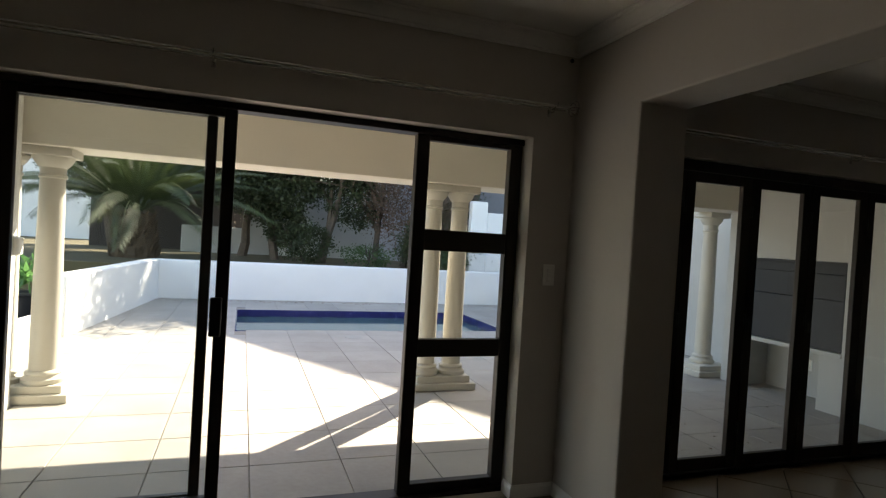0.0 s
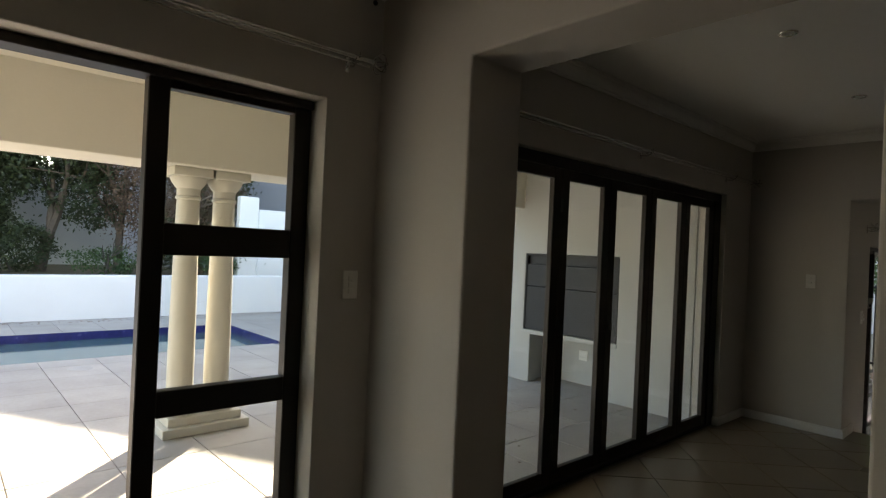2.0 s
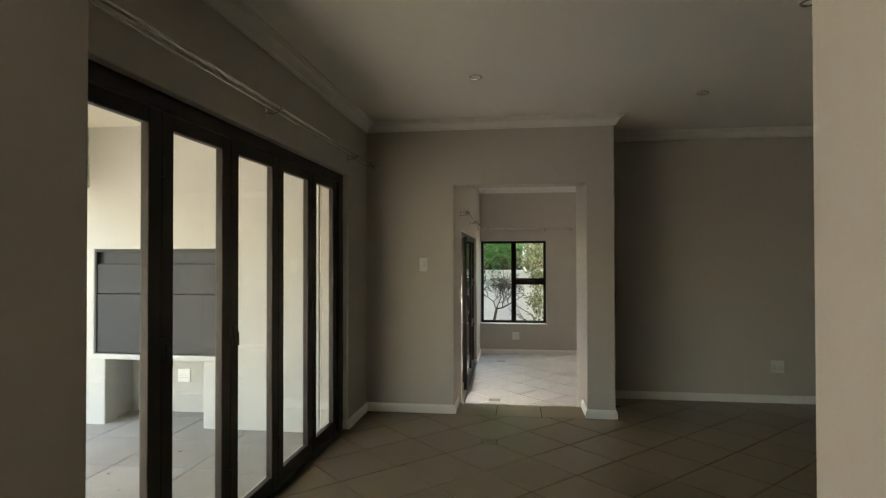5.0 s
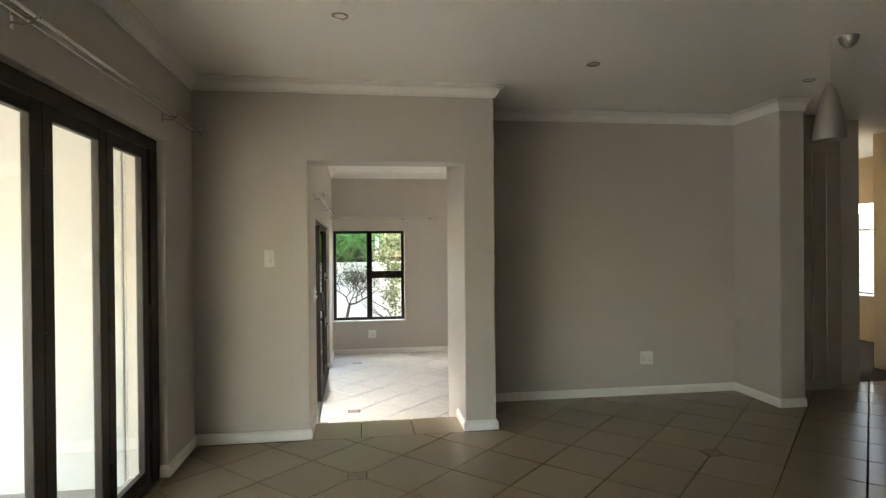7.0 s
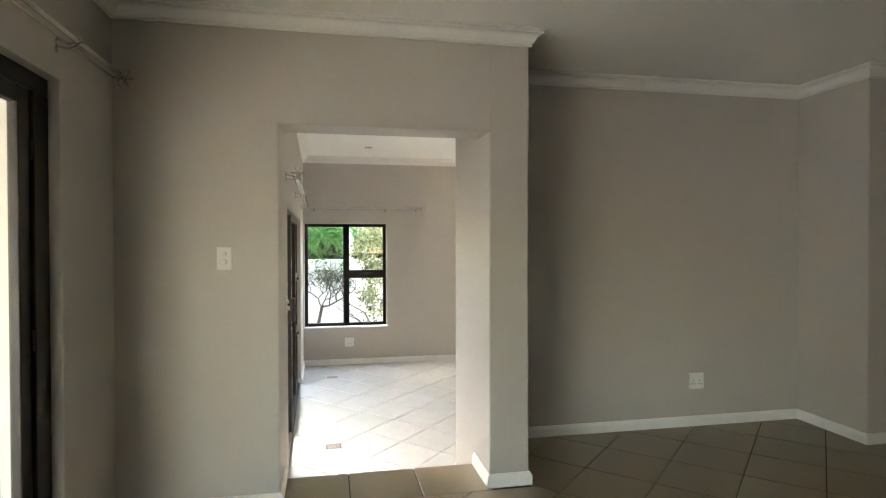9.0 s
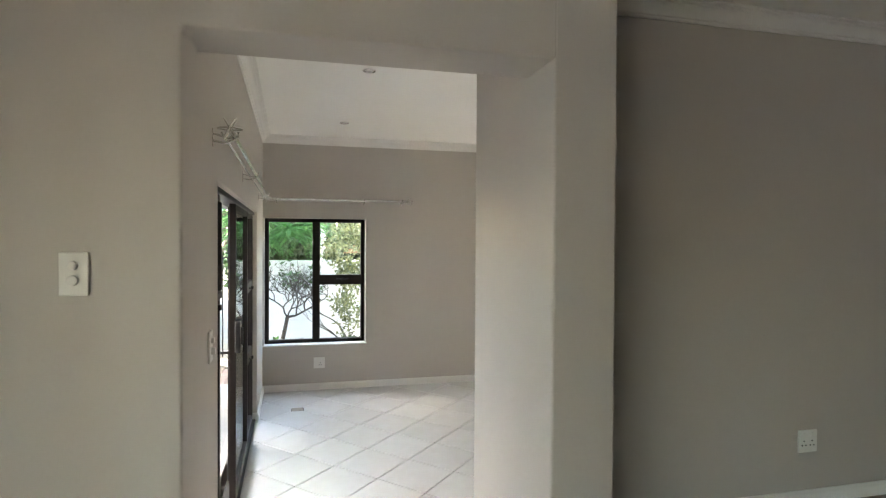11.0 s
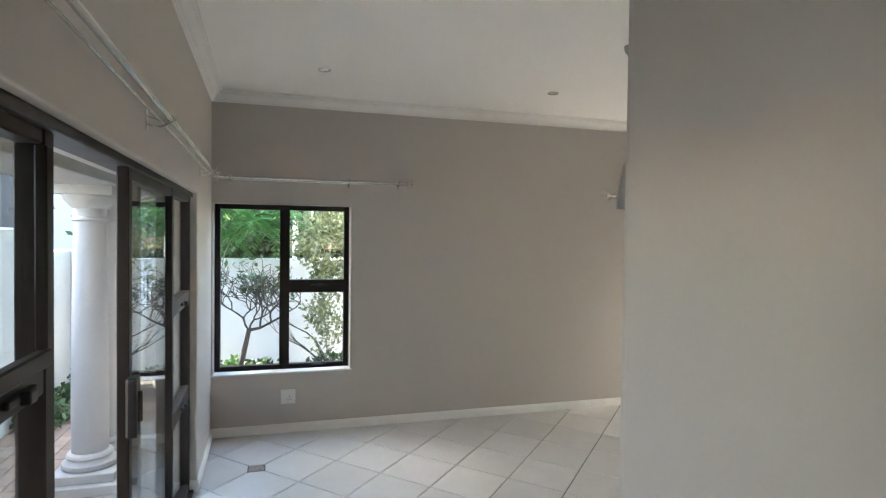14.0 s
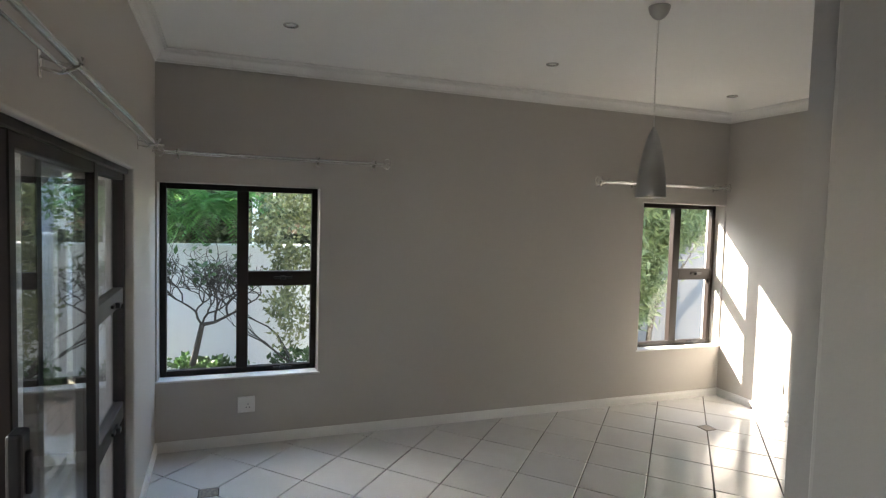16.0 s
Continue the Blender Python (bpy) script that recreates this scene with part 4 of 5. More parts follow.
def blob_points(blobs, n):
    """Points in clumps: (x, y, z, rx, ry, rz, share)."""
    out = []
    tot = sum(b[6] for b in blobs)
    for x, y, z, rx, ry, rz, share in blobs:
        k = int(n * share / tot)
        clumps = rng.normal(size=(max(4, k // 45), 3))
        clumps /= np.linalg.norm(clumps, axis=1, keepdims=True)
        clumps *= rng.uniform(0.35, 1.0, (len(clumps), 1)) ** 0.6
        c = clumps[rng.integers(0, len(clumps), k)] + rng.normal(scale=0.14, size=(k, 3))
        out.append(c * (rx, ry, rz) + (x, y, z))
    return np.concatenate(out)


def crown(parent, blobs, n, size, mat, aspect=2.2, droop=0.3, name="crown"):
    me = leaves_mesh(name, blob_points(blobs, n), size, aspect, droop)
    me.materials.append(mat)
    return piece(name, me, parent)


def limbs(bm, start, direction, length, radius, depth, spread=0.6, rnd=None, up=0.15, kids=(2, 3)):
    """A branching limb, tapering and bending."""
    p, d = Vector(start), Vector(direction).normalized()
    pts, rad = [p.copy()], [radius]
    for k in range(4):
        d = (d + Vector((rnd.uniform(-1, 1), rnd.uniform(-1, 1), rnd.uniform(-1, 1) + up)) * 0.22).normalized()
        p = p + d * length / 4
        pts.append(p.copy())
        rad.append(radius * (1 - 0.11 * (k + 1)))
    tube(bm, pts, rad, 6 if depth > 1 else 5, False)
    if depth > 0:
        for _ in range(rnd.randint(*kids)):
            nd = (d + Vector((rnd.uniform(-1, 1), rnd.uniform(-1, 1), rnd.uniform(-0.7, 1))) * spread).normalized()
            i = rnd.randint(2, 4)
            limbs(bm, pts[i], nd, length * rnd.uniform(0.6, 0.85), rad[i] * 0.72, depth - 1, spread, rnd, up, kids)


def bare_shrub(x, y, z, seed):
    """A leaning trunk that forks into a rounded tangle of crooked, zigzag twigs."""
    t = thing("bare_shrub", "bare twisted frangipani with dark forking twigs against the wall", "shrub", at=pose(x, y, z))
    rnd = random.Random(seed)
    bm = bmesh.new()
    tips = []

    def fork(p, d, length, r, level):
        pts, rad = [p.copy()], [r]
        for k in range(2):
            d = (d + Vector((rnd.uniform(-1, 1), rnd.uniform(-1, 1), rnd.uniform(-0.6, 0.8))) * 0.50).normalized()
            d.y -= 0.9 * max(0.0, p.y - 0.16) - 0.9 * max(0.0, -0.46 - p.y)
            d.x -= 0.9 * max(0.0, p.x - 0.2) - 0.9 * max(0.0, -0.2 - p.x)
            d.normalize()
            p = p + d * length / 2
            pts.append(p.copy())
            rad.append(max(0.0027, r * (1 - 0.06 * (k + 1))))
        tube(bm, pts, rad, 5, False)
        if level == 0 or p.z > 1.72:
            tips.append(p)
            return
        for s in (-1, 1, 1) if rnd.random() < 0.3 and level > 2 else (-1, 1):
            out = Vector((rnd.uniform(-0.6, 0.6), s * rnd.uniform(0.3, 0.9), rnd.uniform(0.0, 0.55)))
            fork(p, (d * 0.8 + out).normalized(), length * rnd.uniform(0.74, 1.04), max(0.0028, r * 0.78), level - 1)

    top = Vector((0.02, -0.07, 0.77))
    tube(bm, [(0, 0.05, -0.04), (0.01, 0.02, 0.35), (0.0, -0.04, 0.62), top], [0.044, 0.034, 0.027, 0.025], 8, False)
    arm = top + Vector((-0.05, -0.24, 0.09))
    tube(bm, [top, top + Vector((0, -0.12, 0.02)), arm], [0.022, 0.016, 0.014], 6, False)
    for p, d, lv in ((top, (0.1, 0.45, 0.9), 6), (top, (-0.2, -0.05, 1.0), 6), (top + Vector((0, -0.12, 0.02)), (0.25, 0.0, 1.0), 5), (arm, (-0.1, 0.1, 1.0), 6), (arm, (0.1, -0.6, 0.6), 5)):
        fork(p, Vector(d).normalized(), 0.155, 0.0125, lv)
    part("trunk", bm, TWIG, t, "", True)
    high = [p for p in tips if p.z > 1.22]
    pts = np.array([tuple(high[rnd.randrange(len(high))]) for _ in range(130)])
    pts += rng.normal(scale=0.025, size=pts.shape)
    me = leaves_mesh("leaves", pts, 0.085, 2.3, 0.2)
    me.materials.append(HEDGE_LEAF)
    piece("leaves", me, t)
    return t


def feather_crown(parent, blobs, n, mat, reach=0.42, pairs=13):
    """Sprays of narrow paired leaflets on drooping stems, as one mesh."""
    base = blob_points(blobs, n)
    n = len(base)
    d = rng.normal(size=(n, 3))
    d[:, 2] = d[:, 2] * 0.35 + 0.05
    d /= np.linalg.norm(d, axis=1, keepdims=True)
    side = np.cross(d, (0, 0, 1.0))
    side /= np.linalg.norm(side, axis=1, keepdims=True)
    L = reach * rng.uniform(0.6, 1.25, (n, 1))
    quads = []
    for k in range(pairs):
        u = k / (pairs - 1)
        root = base + d * L * u - np.array((0, 0, 1.0)) * L * 0.45 * u * u
        size = L * 0.30 * math.sin(math.pi * (0.18 + 0.74 * u))
        for sg in (-1, 1):
            way = d * 0.55 + side * sg * 0.8 - np.array((0, 0, 0.28))
            w = d * 0.020
            quads.append(np.stack([root, root + way * size * 0.5 + w, root + way * size, root + way * size * 0.5 - w], 1))
    v = np.concatenate(quads).reshape(-1, 3)
    me = bpy.data.meshes.new("crown")
    me.from_pydata(v.tolist(), [], np.arange(len(v)).reshape(-1, 4).tolist())
    me.materials.append(mat)
    return piece("crown", me, parent)


def tree(name, label, x, y, z, height, trunk, blobs, n, size, mat, seed, bark=BARK, depth=3, aspect=2.2, droop=0.3, spread=0.55, cat="tree", kids=(2, 3)):
    t = thing(name, label, cat, at=pose(x, y, z))
    rnd = random.Random(seed)
    bm = bmesh.new()
    limbs(bm, (0, 0, -0.05), (rnd.uniform(-0.15, 0.15), rnd.uniform(-0.15, 0.15), 1), height * 0.45, trunk, depth, spread, rnd, 0.15, kids)
    part("trunk", bm, bark, t, "", True)
    if n:
        crown(t, blobs, n, size, mat, aspect, droop)
    return t


def palm(x, y, z, seed):
    t = thing("palm_tree", "squat date palm with a shaggy trunk and arching fronds", "palm", at=pose(x, y, z))
    rnd = random.Random(seed)
    bm = bmesh.new()
    lathe(bm, [(0.50, -0.1), (0.52, 0.1), (0.46, 0.4), (0.42, 0.8), (0.34, 1.05), (0.15, 1.2)], sides=28)
    for v in bm.verts:
        v.co += Vector((rnd.uniform(-1, 1), rnd.uniform(-1, 1), rnd.uniform(-1, 1))) * 0.035
    for k in range(150):
        a, h = rnd.uniform(0, math.tau), rnd.uniform(0.0, 1.05)
        r = 0.50 - 0.14 * h
        c, s = math.cos(a), math.sin(a)
        tube(bm, [(c * r, s * r, h), (c * (r + 0.05), s * (r + 0.05), h + 0.08), (c * (r + 0.08), s * (r + 0.08), h + 0.15)], [0.035, 0.028, 0.010], 5)
    part("trunk", bm, PALM_BARK, t, "stub-covered brown trunk")
    meshes = []
    for q in range(4):
        vs, fs = [], []
        L, bend = 2.8 + 0.2 * q, (0.5, 0.8, 1.1, 1.4)[q]
        spine = [Vector((0, 0, 0))]
        for k in range(24):
            a = k / 24 * bend
            spine.append(spine[-1] + Vector((math.sin(a + 0.1), 0, math.cos(a + 0.1))) * L / 24)
        for k in range(24):
            p, nx = spine[k], spine[k + 1]
            d = (nx - p).normalized()
            w = 0.022 * (1 - k / 26)
            i = len(vs)
            vs += [p + Vector((0, w, 0)), p - Vector((0, w, 0)), nx - Vector((0, w, 0)), nx + Vector((0, w, 0))]
            fs.append((i, i + 1, i + 2, i + 3))
            if k < 4:
                continue
            for sub in range(4):
                pp = p.lerp(nx, sub / 4)
                for s in (-1, 1):
                    ll = 0.46 * math.sin(math.pi * (0.12 + 0.80 * k / 24)) * rnd.uniform(0.85, 1.1)
                    tip = pp + d * ll * 0.62 + Vector((0, s * ll * 0.75, 0)) + Vector((-d.z, 0, d.x)) * -0.12 * ll - Vector((0, 0, 0.30 * ll))
                    side = d * 0.011
                    i = len(vs)
                    mid = pp.lerp(tip, 0.5)
                    vs += [pp - side, mid - side * 1.1, tip, mid + side * 1.1]
                    fs.append((i, i + 1, i + 2, i + 3))
        me = bpy.data.meshes.new("frond")
        me.from_pydata([tuple(v) for v in vs], [], fs)
        me.materials.append(PALM_LEAF)
        meshes.append(me)
    for k in range(58):
        lean = 6 + 62 * (k / 58) ** 0.9
        piece("frond", meshes[min(3, int(k / 58 * 4))], t, pose(0, 0, 1.05, 0, 0, k * 137.5 + rnd.uniform(-8, 8)) @ pose(0.12, 0, 0, 0, lean * 0.8 + rnd.uniform(-6, 6), 0))
    return t


palm(-2.1, 16.0, 0.60, 3)
tree("garden_tree", "tall dark tree behind the palm", -3.2, 19.5, 0.6, 4.6, 0.15, [(0, 0, 3.2, 2.0, 1.0, 1.6, 1)], 14000, 0.11, DARK_LEAF, 18)
# last two clumps are added out of view, to shade the patio wall
tree("garden_tree", "dark leafy tree in front of the white boundary wall", 2.4, 17.0, 0.6, 4.2, 0.14, [(0, 0, 3.1, 1.7, 1.1, 1.2, 3), (0.9, 0, 1.9, 0.9, 0.8, 0.8, 1), (-0.9, 0, 2.2, 0.8, 0.8, 0.9, 1), (0.2, -1.4, 4.0, 1.4, 1.1, 0.6, 1.2), (-0.2, -2.6, 3.7, 1.2, 1.3, 0.5, 1.2)], 27000, 0.10, DARK_LEAF, 11)
tree("garden_tree", "reddish half-bare tree beside the pool wall", 4.4, 15.6, 0.6, 4.0, 0.10, [(0, 0, 2.0, 1.0, 0.8, 1.5, 1)], 7000, 0.065, DRY_LEAF, 12, spread=0.7)
tree("garden_tree", "slender half-bare tree beside the pool wall", 5.3, 15.2, 0.6, 3.8, 0.08, [(0, 0, 1.9, 0.9, 0.8, 1.5, 1)], 6000, 0.065, DRY_LEAF, 13, spread=0.7)
tree("garden_tree", "tall dark tree shading the pool", 5.7, 15.5, 0.6, 5.0, 0.13, [(0, 0, 2.6, 0.75, 0.8, 2.1, 3), (-0.8, 0, 4.0, 1.2, 1.0, 0.8, 1)], 13000, 0.09, DARK_LEAF, 14)
tree("garden_tree", "dark leafy tree at the back of the garden", 0.3, 19.0, 0.6, 4.5, 0.15, [(0, 0, 3.0, 2.2, 1.0, 1.4, 3)], 18000, 0.11, DARK_LEAF, 15)
tree("garden_tree", "dark spreading tree over the lawn", 1.2, 17.6, 0.6, 4.6, 0.13, [(0, 0, 3.3, 1.9, 0.9, 0.9, 3), (-0.5, 0, 2.1, 0.9, 0.7, 0.9, 2), (0.2, 0, 1.0, 0.6, 0.5, 0.6, 1)], 20000, 0.10, DARK_LEAF, 41)
tree("garden_tree", "brown half-bare tree with tangled twigs", 4.0, 17.2, 0.6, 4.4, 0.10, [(0, 0, 2.6, 1.2, 0.8, 1.5, 2), (0.9, 0, 3.2, 1.1, 0.8, 0.9, 1)], 11000, 0.07, DRY_LEAF, 42, spread=0.7, depth=4)
tree("shrub", "dense dark shrub under the trees", 4.6, 14.9, 0.62, 1.6, 0.04, [(0, 0, 0.7, 0.6, 0.4, 0.6, 1)], 3600, 0.07, DARK_LEAF, 44, TWIG, 2, cat="shrub")
tree("shrub", "dense dark shrub under the trees", 1.9, 16.4, 0.62, 1.4, 0.04, [(0, 0, 0.55, 0.7, 0.4, 0.5, 1)], 3200, 0.08, DARK_LEAF, 45, TWIG, 2, cat="shrub")
tree("shrub", "low green shrub on the garden bed", 5.6, 14.4, 0.62, 1.4, 0.04, [(0, 0, 0.5, 0.8, 0.4, 0.45, 1)], 2600, 0.07, HEDGE_LEAF, 16, TWIG, 2, cat="shrub")
tree("shrub", "low dry shrub on the garden bed", 3.2, 14.6, 0.62, 1.2, 0.03, [(0, 0, 0.35, 0.7, 0.35, 0.30, 1)], 1600, 0.06, HEDGE_LEAF, 17, TWIG, 2, cat="shrub")
tree("shrub", "spiky green shrub beside the terrace column", 7.3, 8.3, GZ, 1.5, 0.04, [(0, 0, 0.6, 0.45, 0.6, 0.45, 1)], 3500, 0.16, HEDGE_LEAF, 31, TWIG, 2, 5.0, -0.3, cat="shrub")
tree("garden_tree", "half-bare tree beside the side wall", 7.2, 9.6, GZ, 3.6, 0.09, [(0, 0, 3.0, 0.9, 0.9, 0.7, 1)], 4500, 0.10, DARK_LEAF, 32)
bm = bmesh.new()
rbox(bm, 7.62, 7.82, 6.7, 13.5, GZ, 1.75, 0.03)
structure("boundary_wall_terrace", bm, PLASTER, "white plastered wall at the side of the pool", "boundary wall")


def litter(name, label, x0, x1, y0, y1, z, n, size):
    pts = np.stack([rng.uniform(x0, x1, n), rng.uniform(y0, y1, n), np.full(n, z)], 1)
    d = rng.normal(size=(n, 3))
    d[:, 2] = 0
    d /= np.linalg.norm(d, axis=1, keepdims=True)
    sd_ = np.stack([-d[:, 1], d[:, 0], np.zeros(n)], 1)
    L = size * rng.uniform(0.4, 1.3, (n, 1))
    up = np.zeros((n, 3))
    up[:, 2] = 0.006
    v = np.stack([pts + up * 0.4, pts + d * L * 0.5 + sd_ * L * 0.2 + up, pts + d * L + up * 0.4, pts + d * L * 0.5 - sd_ * L * 0.2], 1).reshape(-1, 3)
    me = bpy.data.meshes.new(name)
    me.from_pydata(v.tolist(), [], np.arange(4 * n).reshape(-1, 4).tolist())
    me.materials.append(DRY_LEAF)
    return tagged(new(name, me), label, "leaf litter", kind="stuff")


litter("leaf_litter", "dry leaves blown along the foot of the garden wall", -1.2, 6.8, 13.0, 13.40, PZ + 0.001, 420, 0.06)
litter("leaf_litter", "scattered dry leaves on the terrace paving", 2.6, 5.9, 4.1, 5.8, PZ + 0.001, 60, 0.035)
t = thing("flower_pot", "black plastic pot with a young green plant on the drive", "potted plant", at=pose(-3.1, 12.2, GZ + 0.03))
bm = bmesh.new()
lathe(bm, [(0.24, 0), (0.30, 0.5), (0.33, 0.52), (0.33, 0.56), (0.29, 0.56), (0.28, 0.5)], sides=28)
part("pot", bm, BLACK, t, "", True)
crown(t, [(0, 0, 0.8, 0.22, 0.22, 0.28, 1)], 90, 0.28, FERN_LEAF, 4, -0.6, "leaves")

# ---- garden beyond the sunken room ----
YG = -0.33
bm = bmesh.new()
box(bm, 7.7, 13.9, 3.20, 9.0, GZ - 0.05, YG - 0.06)
paving = structure("paving", bm, GROUT, "red clay brick paving", "paving")
bm = bmesh.new()
box(bm, 7.6, 12.2, 3.28, 4.06, YG - 0.06, YG - 0.016)
structure("terrace_slab", bm, PATIO, "pale stone slab under the garden columns", "paving", 0.006)
plinth(10.66, 11.46, 3.55, 4.05, YG - 0.02, "stepped white plinth under twin columns", SHADE_PLASTER)
column(10.91, 3.80, YG - 0.02, 1.76, "white plastered round column of a pair", 0.115, SHADE_PLASTER)
column(11.21, 3.80, YG - 0.02, 1.76, "white plastered round column of a pair", 0.115, SHADE_PLASTER)
bm = bmesh.new()
box(bm, 7.6, 12.2, 3.58, 4.02, 1.759, 2.45)
structure("garden_beam", bm, SHADE_PLASTER, "white plastered beam over the garden columns", "beam", 0.01)
bm = bmesh.new()
box(bm, 7.6, 13.0, 3.31, 4.52, 2.40, 2.55)
structure("ceiling_garden_terrace", bm, PLASTER, "white garden terrace ceiling", "ceiling")
bm = bmesh.new()
rbox(bm, 7.6, 13.2, 4.80, 5.0, GZ, 1.46, 0.02)
rbox(bm, 13.19, 14.0, 4.80, 5.0, GZ, 1.22, 0.02)
rbox(bm, 13.8, 14.0, 4.28, 4.81, GZ, 1.22, 0.02)
structure("boundary_wall_garden", bm, SHADE_PLASTER, "white plastered boundary wall with a stepped top", "boundary wall")
bm = bmesh.new()
rbox(bm, 13.8, 14.0, -0.4, 3.40, GZ, 1.12, 0.02)
structure("boundary_wall_end", bm, PLASTER, "white plastered boundary wall behind the shrubs", "boundary wall")
bm = bmesh.new()
rbox(bm, 13.8, 14.0, -9, -0.402, GZ, 2.1, 0.02)
structure("boundary_wall_corner", bm, SHADE_WALL, "tall boundary wall outside the corner window, shade put into its grey", "boundary wall")
t = thing("neighbour_house", "plain grey neighbouring house with a framed window beyond the wall", "house", kind="structure")
part("wall", pierced("y", 5.6, 15.0, 19.0, 19.3, GZ, 4.6, [(7.18, 8.5, 1.27, 2.6)]), GREYWALL, t)
bm = bmesh.new()
box(bm, 19.29, 24.0, 5.6, 15.0, GZ, 4.6)
part("wall", bm, GREYWALL, t)
bm = bmesh.new()
box(bm, 18.7, 24.3, 5.3, 15.3, 4.6, 4.75)
part("roof", bm, ROOF, t)
win = frame_bar("window", t, 19.2, 19.24, 7.18, 8.5, 1.27, 2.6, DARKROOM, "dark window with a pale frame")
for y0, y1, z0, z1 in ((7.10, 7.24, 1.19, 2.68), (8.44, 8.58, 1.19, 2.68), (7.24, 8.44, 1.19, 1.33), (7.24, 8.44, 2.54, 2.68), (7.80, 7.86, 1.33, 2.54)):
    frame_bar("window_frame", win, 18.95, 19.2, y0, y1, z0, z1, GREYWALL)
t = thing("carport", "white carport post with a brown timber beam beyond the wall", "carport", at=pose(16.0, 2.24, GZ))
frame_bar("post", t, -0.045, 0.045, -0.045, 0.045, 0, 2.19, PLASTER, "white post")
frame_bar("post", t, -0.045, 0.045, -2.3, -2.21, 0, 1.62, PLASTER, "white post")
frame_bar("beam", t, 0.05, 0.15, -2.4, 0.1, 1.60, 1.77, TIMBER, "brown timber beam")
t = thing("garden_gate", "black steel palisade gate beside the white wall", "gate", at=pose(13.9, 3.45, GZ))
for k in range(8):
    bm = bmesh.new()
    tube(bm, [(0, 0.02 + k * 0.11, 0.08), (0, 0.02 + k * 0.11, 1.62)], 0.011, 8)
    part("bar", bm, BLACK, t)
for zz in (0.12, 1.55):
    frame_bar("rail", t, -0.018, 0.018, 0.0, 0.82, zz, zz + 0.045, BLACK)
frame_bar("post", t, -0.035, 0.035, 0.74, 0.81, 0.0, 1.68, BLACK)
bare_shrub(13.05, 2.90, GZ, 21)
tree("shrub", "tall variegated olive-green shrub outside the window", 13.1, 1.85, GZ, 1.6, 0.024, [(0, 0.02, 1.05, 0.34, 0.36, 0.55, 3), (0, 0.10, 1.75, 0.36, 0.46, 0.42, 3), (0, -0.05, 2.3, 0.40, 0.44, 0.5, 3)], 5600, 0.062, OLIVE_LEAF, 35, TWIG, 3, spread=0.35, cat="shrub")
t = tree("feathery_tree", "bright green feathery tree over the boundary wall", 14.9, 4.2, GZ, 4.4, 0.10, [], 0, 0.12, FERN_LEAF, 23, BARK, 3)
feather_crown(t, [(-1.25, -1.15, 2.05, 0.25, 0.55, 0.33, 2.0), (-1.15, -1.75, 2.2, 0.25, 0.40, 0.30, 1.0), (-0.3, -1.1, 2.7, 0.7, 1.2, 0.55, 3.5), (-0.1, -0.35, 2.6, 0.7, 0.9, 0.8, 2), (-0.4, -1.1, 3.8, 1.3, 1.3, 0.8, 4)], 850, FERN_LEAF)
# added sun blocker: the high crown is out of view and shades the garden door
tree("garden_tree", "unseen tree added to keep sun off the garden door", 26.3, 20.1, GZ, 30, 0.4, [(0, 0, 19.9, 2.7, 2.7, 3.0, 1)], 13000, 0.5, HEDGE_LEAF, 26, BARK, 2, 1.8)
tree("garden_tree", "dense dark tree beyond the boundary wall", 17.2, 1.6, GZ, 4.6, 0.16, [(0, 0, 2.6, 1.5, 2.4, 1.7, 1), (0.2, 0, 1.6, 0.9, 2.2, 0.8, 1)], 24000, 0.14, DARK_LEAF, 27)
tree("garden_tree", "dense green tree beyond the boundary wall", 17.6, 3.6, GZ, 4.6, 0.16, [(0, 0, 2.6, 1.4, 2.0, 1.7, 1)], 13000, 0.13, HEDGE_LEAF, 28)
tree("garden_tree", "dense green tree beyond the boundary wall", 16.8, -6.6, GZ, 4.2, 0.16, [(0, 0, 2.9, 1.4, 2.2, 1.4, 1)], 13000, 0.13, HEDGE_LEAF, 29)
tree("shrub", "grey-green willowy shrub outside the corner window", 13.05, -2.70, GZ, 2.2, 0.045, [(0, 0.1, 2.05, 0.5, 0.95, 0.6, 4), (0, 0.45, 1.45, 0.45, 0.55, 0.5, 3), (0, -0.35, 2.5, 0.5, 0.8, 0.4, 2), (0, 0.35, 1.0, 0.35, 0.45, 0.40, 1.2)], 38000, 0.12, SILVER_LEAF, 25, TWIG, 3, 5.0, cat="shrub")
for x, y, w in ((13.2, 2.8, 0.55), (13.2, 1.9, 0.5), (13.3, 4.45, 0.30), (12.5, 4.5, 0.35)):
    t = thing("groundcover_plant", "low dark green groundcover along the wall", "groundcover", "groundcover plants", at=pose(x, y, GZ))
    crown(t, [(0, 0, 0.20, 0.30, w, 0.20, 1)], 900, 0.07, HEDGE_LEAF, 1.7, -0.3, "leaves")


# ---- pieces: tiles, pavers, bricks ----
def clip(poly, axis, lim, keep_less):
    out = []
    for i, p in enumerate(poly):
        q = poly[(i + 1) % len(poly)]
        a, b = (p[axis] - lim) * (1 if keep_less else -1), (q[axis] - lim) * (1 if keep_less else -1)
        if a <= 0:
            out.append(p)
        if a * b < 0:
            s = a / (a - b)
            out.append((p[0] + (q[0] - p[0]) * s, p[1] + (q[1] - p[1]) * s))
    return out


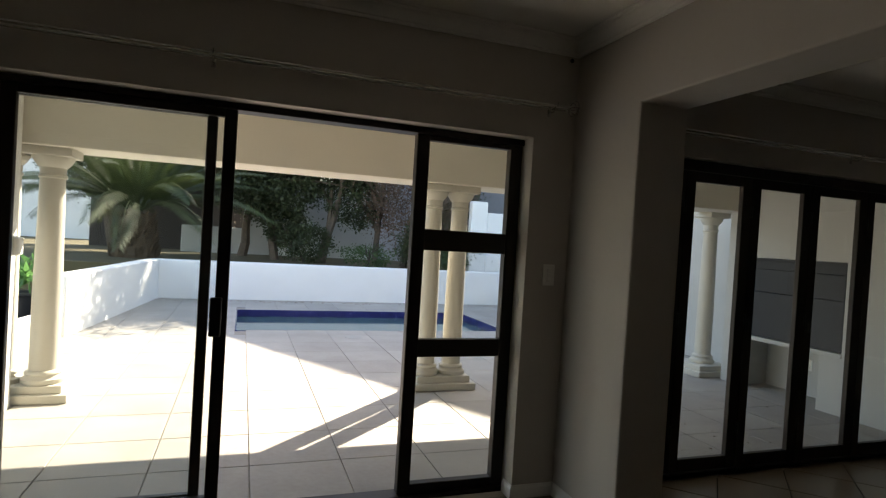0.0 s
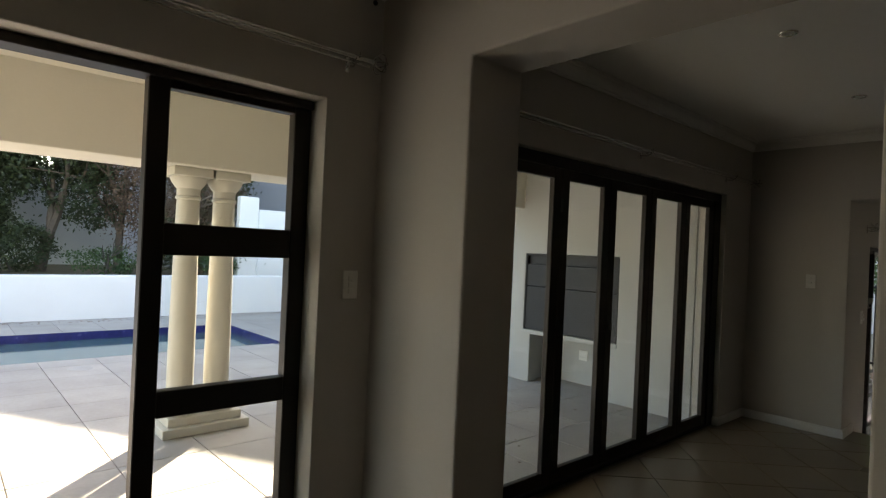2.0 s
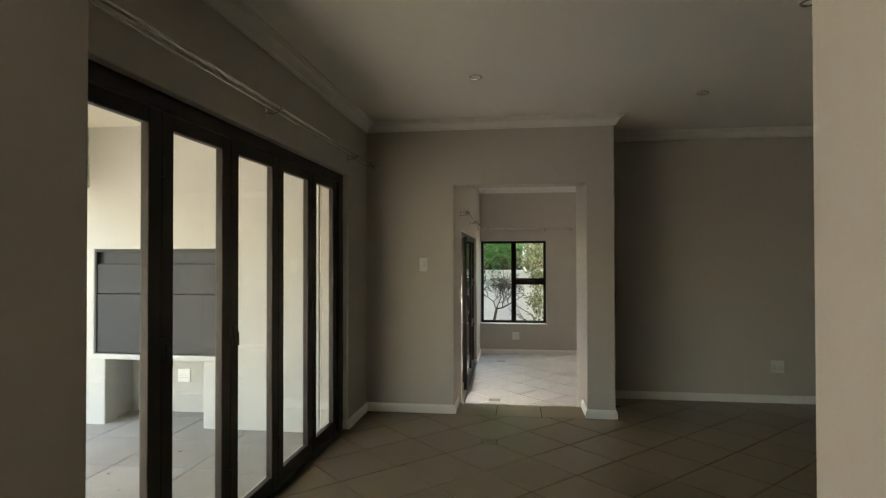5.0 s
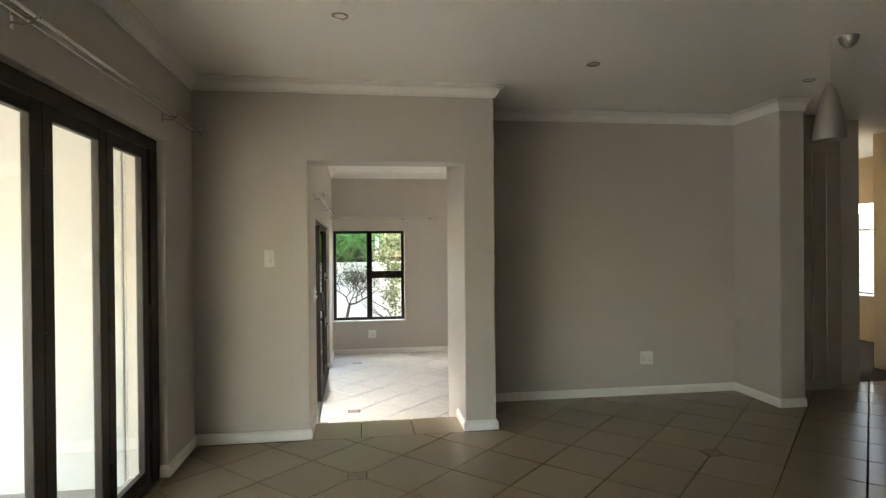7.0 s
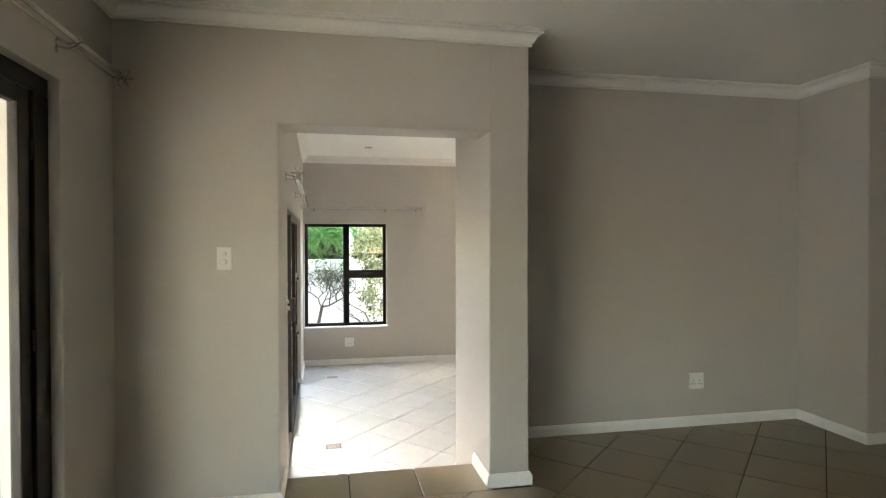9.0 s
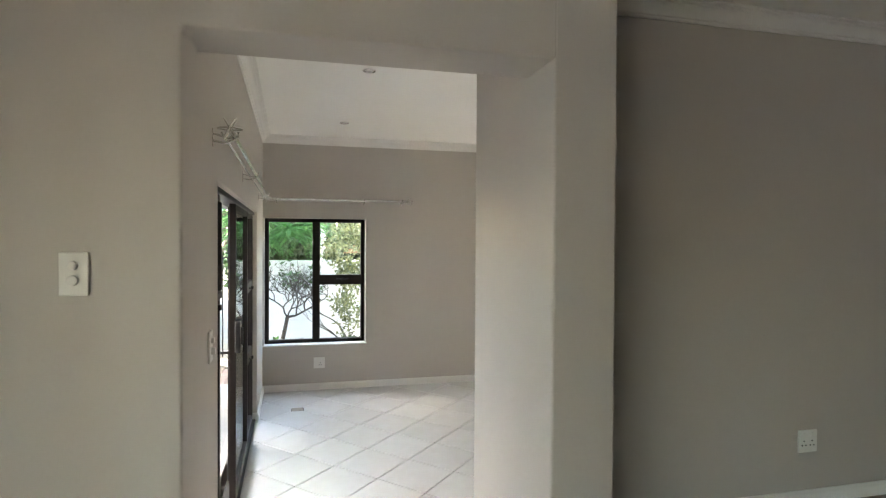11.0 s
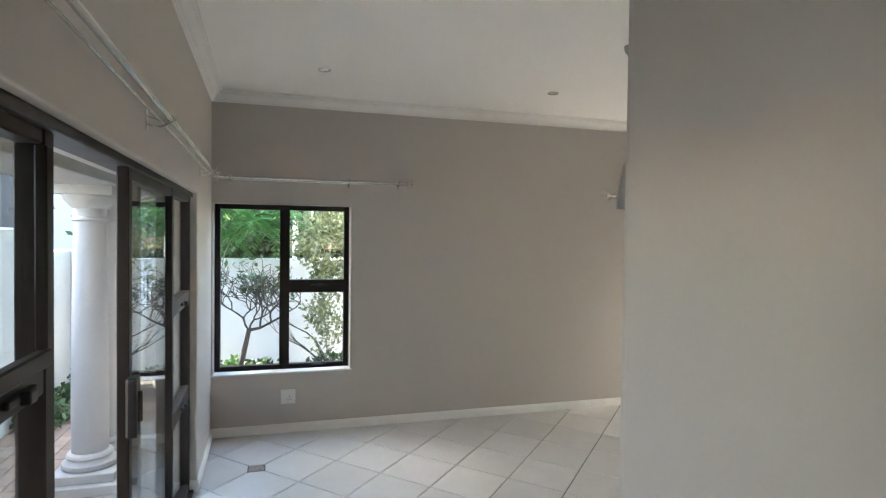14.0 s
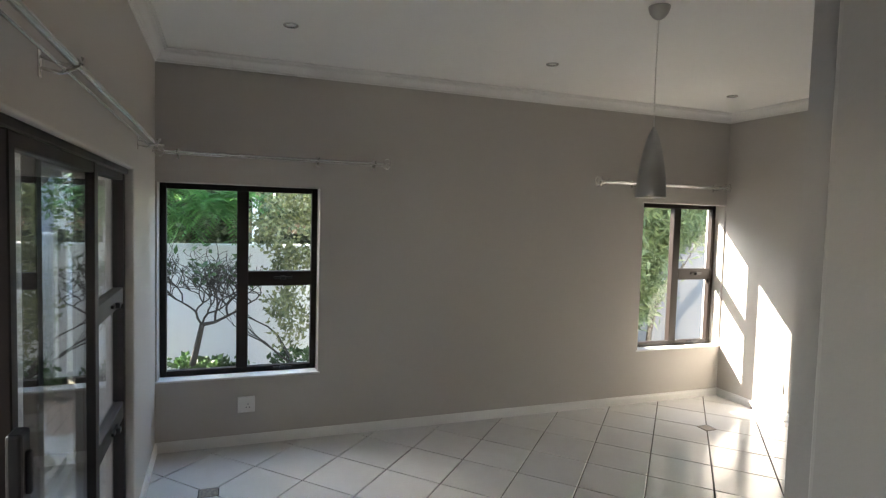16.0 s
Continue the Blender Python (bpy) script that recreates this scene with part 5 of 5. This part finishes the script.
def slab_mesh(name, poly, top, edge, drop, mat):
    """A flat tile with a small sloped edge."""
    n = len(poly)
    cx, cy = sum(p[0] for p in poly) / n, sum(p[1] for p in poly) / n
    inner = [(p[0] + (cx - p[0]) * edge / max(1e-6, math.hypot(cx - p[0], cy - p[1])), p[1] + (cy - p[1]) * edge / max(1e-6, math.hypot(cx - p[0], cy - p[1]))) for p in poly]
    vs = [(*p, top) for p in inner] + [(*p, top - edge * 0.6) for p in poly] + [(*p, top - drop) for p in poly]
    fs = [tuple(range(n))]
    for k in (0, n):
        fs += [(k + i, k + n + i, k + n + (i + 1) % n, k + (i + 1) % n) for i in range(n)]
    me = bpy.data.meshes.new(name)
    me.from_pydata(vs, [], [f if i == 0 else f[::-1] for i, f in enumerate(fs)])
    bm = bmesh.new()
    bm.from_mesh(me)
    bmesh.ops.recalc_face_normals(bm, faces=bm.faces[:])
    bm.to_mesh(me)
    bm.free()
    me.materials.append(mat)
    return me


def diagonal_tiles(parent, ox, oy, hx, hy, x0, x1, y0, y1, z, mat, inserts, cut=None):
    g = 0.0056
    whole = [(hx - g, 0), (0, hy - g), (-hx + g, 0), (0, -hy + g)]
    shared = slab_mesh("tile", whole, 0, 0.004, 0.012, mat)
    for i in range(int((x0 - ox) / hx) - 2, int((x1 - ox) / hx) + 3):
        for j in range(int((y0 - oy) / hy) - 2, int((y1 - oy) / hy) + 3):
            if (i + j) % 2 == 0:
                continue
            cx, cy = ox + i * hx, oy + j * hy
            if cx + hx < x0 or cx - hx > x1 or cy + hy < y0 or cy - hy > y1:
                continue
            poly = [(cx + a, cy + b) for a, b in whole]
            poly = clip(clip(clip(clip(poly, 0, x1, True), 0, x0, False), 1, y1, True), 1, y0, False)
            if cut:
                poly = cut(cx, cy, poly)
            for ix, iy in inserts:
                s = 0.062
                if abs(cx - ix) + 0.001 < hx + 0.02 and abs(cy - iy) < hy + 0.02:
                    if abs(cx - ix) > abs(cy - iy):
                        poly = clip(poly, 0, ix - s, True) if cx < ix else clip(poly, 0, ix + s, False)
                    else:
                        poly = clip(poly, 1, iy - s, True) if cy < iy else clip(poly, 1, iy + s, False)
            if len(poly) < 3:
                continue
            if len(poly) == 4 and all(abs(p[0] - cx - q[0]) < 1e-6 and abs(p[1] - cy - q[1]) < 1e-6 for p, q in zip(poly, whole)):
                piece("tile", shared, parent, pose(cx, cy, z))
            else:
                piece("tile", slab_mesh("tile", [(p[0] - cx, p[1] - cy) for p in poly], 0, 0.004, 0.012, mat), parent, pose(cx, cy, z))
    s = 0.056
    small = slab_mesh("insert", [(s, -s), (s, s), (-s, s), (-s, -s)], 0, 0.004, 0.012, INSERT)
    for ix, iy in inserts:
        if x0 < ix < x1 and y0 < iy < y1:
            piece("mosaic_insert", small, parent, pose(ix, iy, z))


HX = 0.30


def stop_at_opening(cx, cy, poly):
    if cy + HX > 1.80 and poly:
        return clip(poly, 0, 6.535, True)
    return poly


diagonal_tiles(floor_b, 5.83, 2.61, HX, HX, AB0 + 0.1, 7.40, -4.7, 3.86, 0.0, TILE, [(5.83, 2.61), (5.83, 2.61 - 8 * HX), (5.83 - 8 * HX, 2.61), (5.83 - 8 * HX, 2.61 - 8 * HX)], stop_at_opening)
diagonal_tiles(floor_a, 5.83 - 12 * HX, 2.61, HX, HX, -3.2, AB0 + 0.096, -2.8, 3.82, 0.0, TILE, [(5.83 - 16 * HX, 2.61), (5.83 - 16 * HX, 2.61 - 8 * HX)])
ws = (OP1 + 0.03 - OP0 + 0.01) / 3
tt = slab_mesh("tile", [(0.203, -ws / 2 + 0.004), (0.203, ws / 2 - 0.004), (-0.198, ws / 2 - 0.004), (-0.198, -ws / 2 + 0.004)], 0, 0.004, 0.012, TILE)
for k in range(3):
    piece("tile", tt, floor_b, pose(6.738, OP0 - 0.01 + ws * (k + 0.5), 0))
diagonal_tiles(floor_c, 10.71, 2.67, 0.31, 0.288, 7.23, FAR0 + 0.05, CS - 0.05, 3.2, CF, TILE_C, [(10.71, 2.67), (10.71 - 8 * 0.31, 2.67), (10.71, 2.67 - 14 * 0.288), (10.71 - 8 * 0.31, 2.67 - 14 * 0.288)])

P = 0.585
full = slab_mesh("paver", [(P / 2 - 0.003, -P / 2 + 0.003), (P / 2 - 0.003, P / 2 - 0.003), (-P / 2 + 0.003, P / 2 - 0.003), (-P / 2 + 0.003, -P / 2 + 0.003)], 0, 0.004, 0.02, PATIO)
for i in range(18):
    for j in range(17):
        cx, cy = -2.5 + P * (i + 0.5), N_OUT + 0.03 + P * (j + 0.5)
        h = P / 2 - 0.003
        a, b, c, d = POOL
        if cx + h <= a or cx - h >= b or cy + h <= c or cy - h >= d:
            piece("paver", full, patio, pose(cx, cy, PZ))
            continue
        poly = [(cx + h, cy - h), (cx + h, cy + h), (cx - h, cy + h), (cx - h, cy - h)]
        if cx - h < a:
            poly = clip(poly, 0, a, True)
        elif cx + h > b:
            poly = clip(poly, 0, b, False)
        elif cy - h < c:
            poly = clip(poly, 1, c, True)
        elif cy + h > d:
            poly = clip(poly, 1, d, False)
        else:
            continue
        if len(poly) > 2:
            piece("paver", slab_mesh("paver", [(p[0] - cx, p[1] - cy) for p in poly], 0, 0.004, 0.02, PATIO), patio, pose(cx, cy, PZ))
brick = slab_mesh("brick", [(0.107, -0.052), (0.107, 0.052), (-0.107, 0.052), (-0.107, -0.052)], 0, 0.006, 0.05, BRICK)
for i in range(15):
    for j in range(19):
        piece("brick", brick, paving, pose(9.9 + 0.22 * i + (0.11 if j % 2 else 0), 3.40 + 0.11 * j, YG - 0.02))
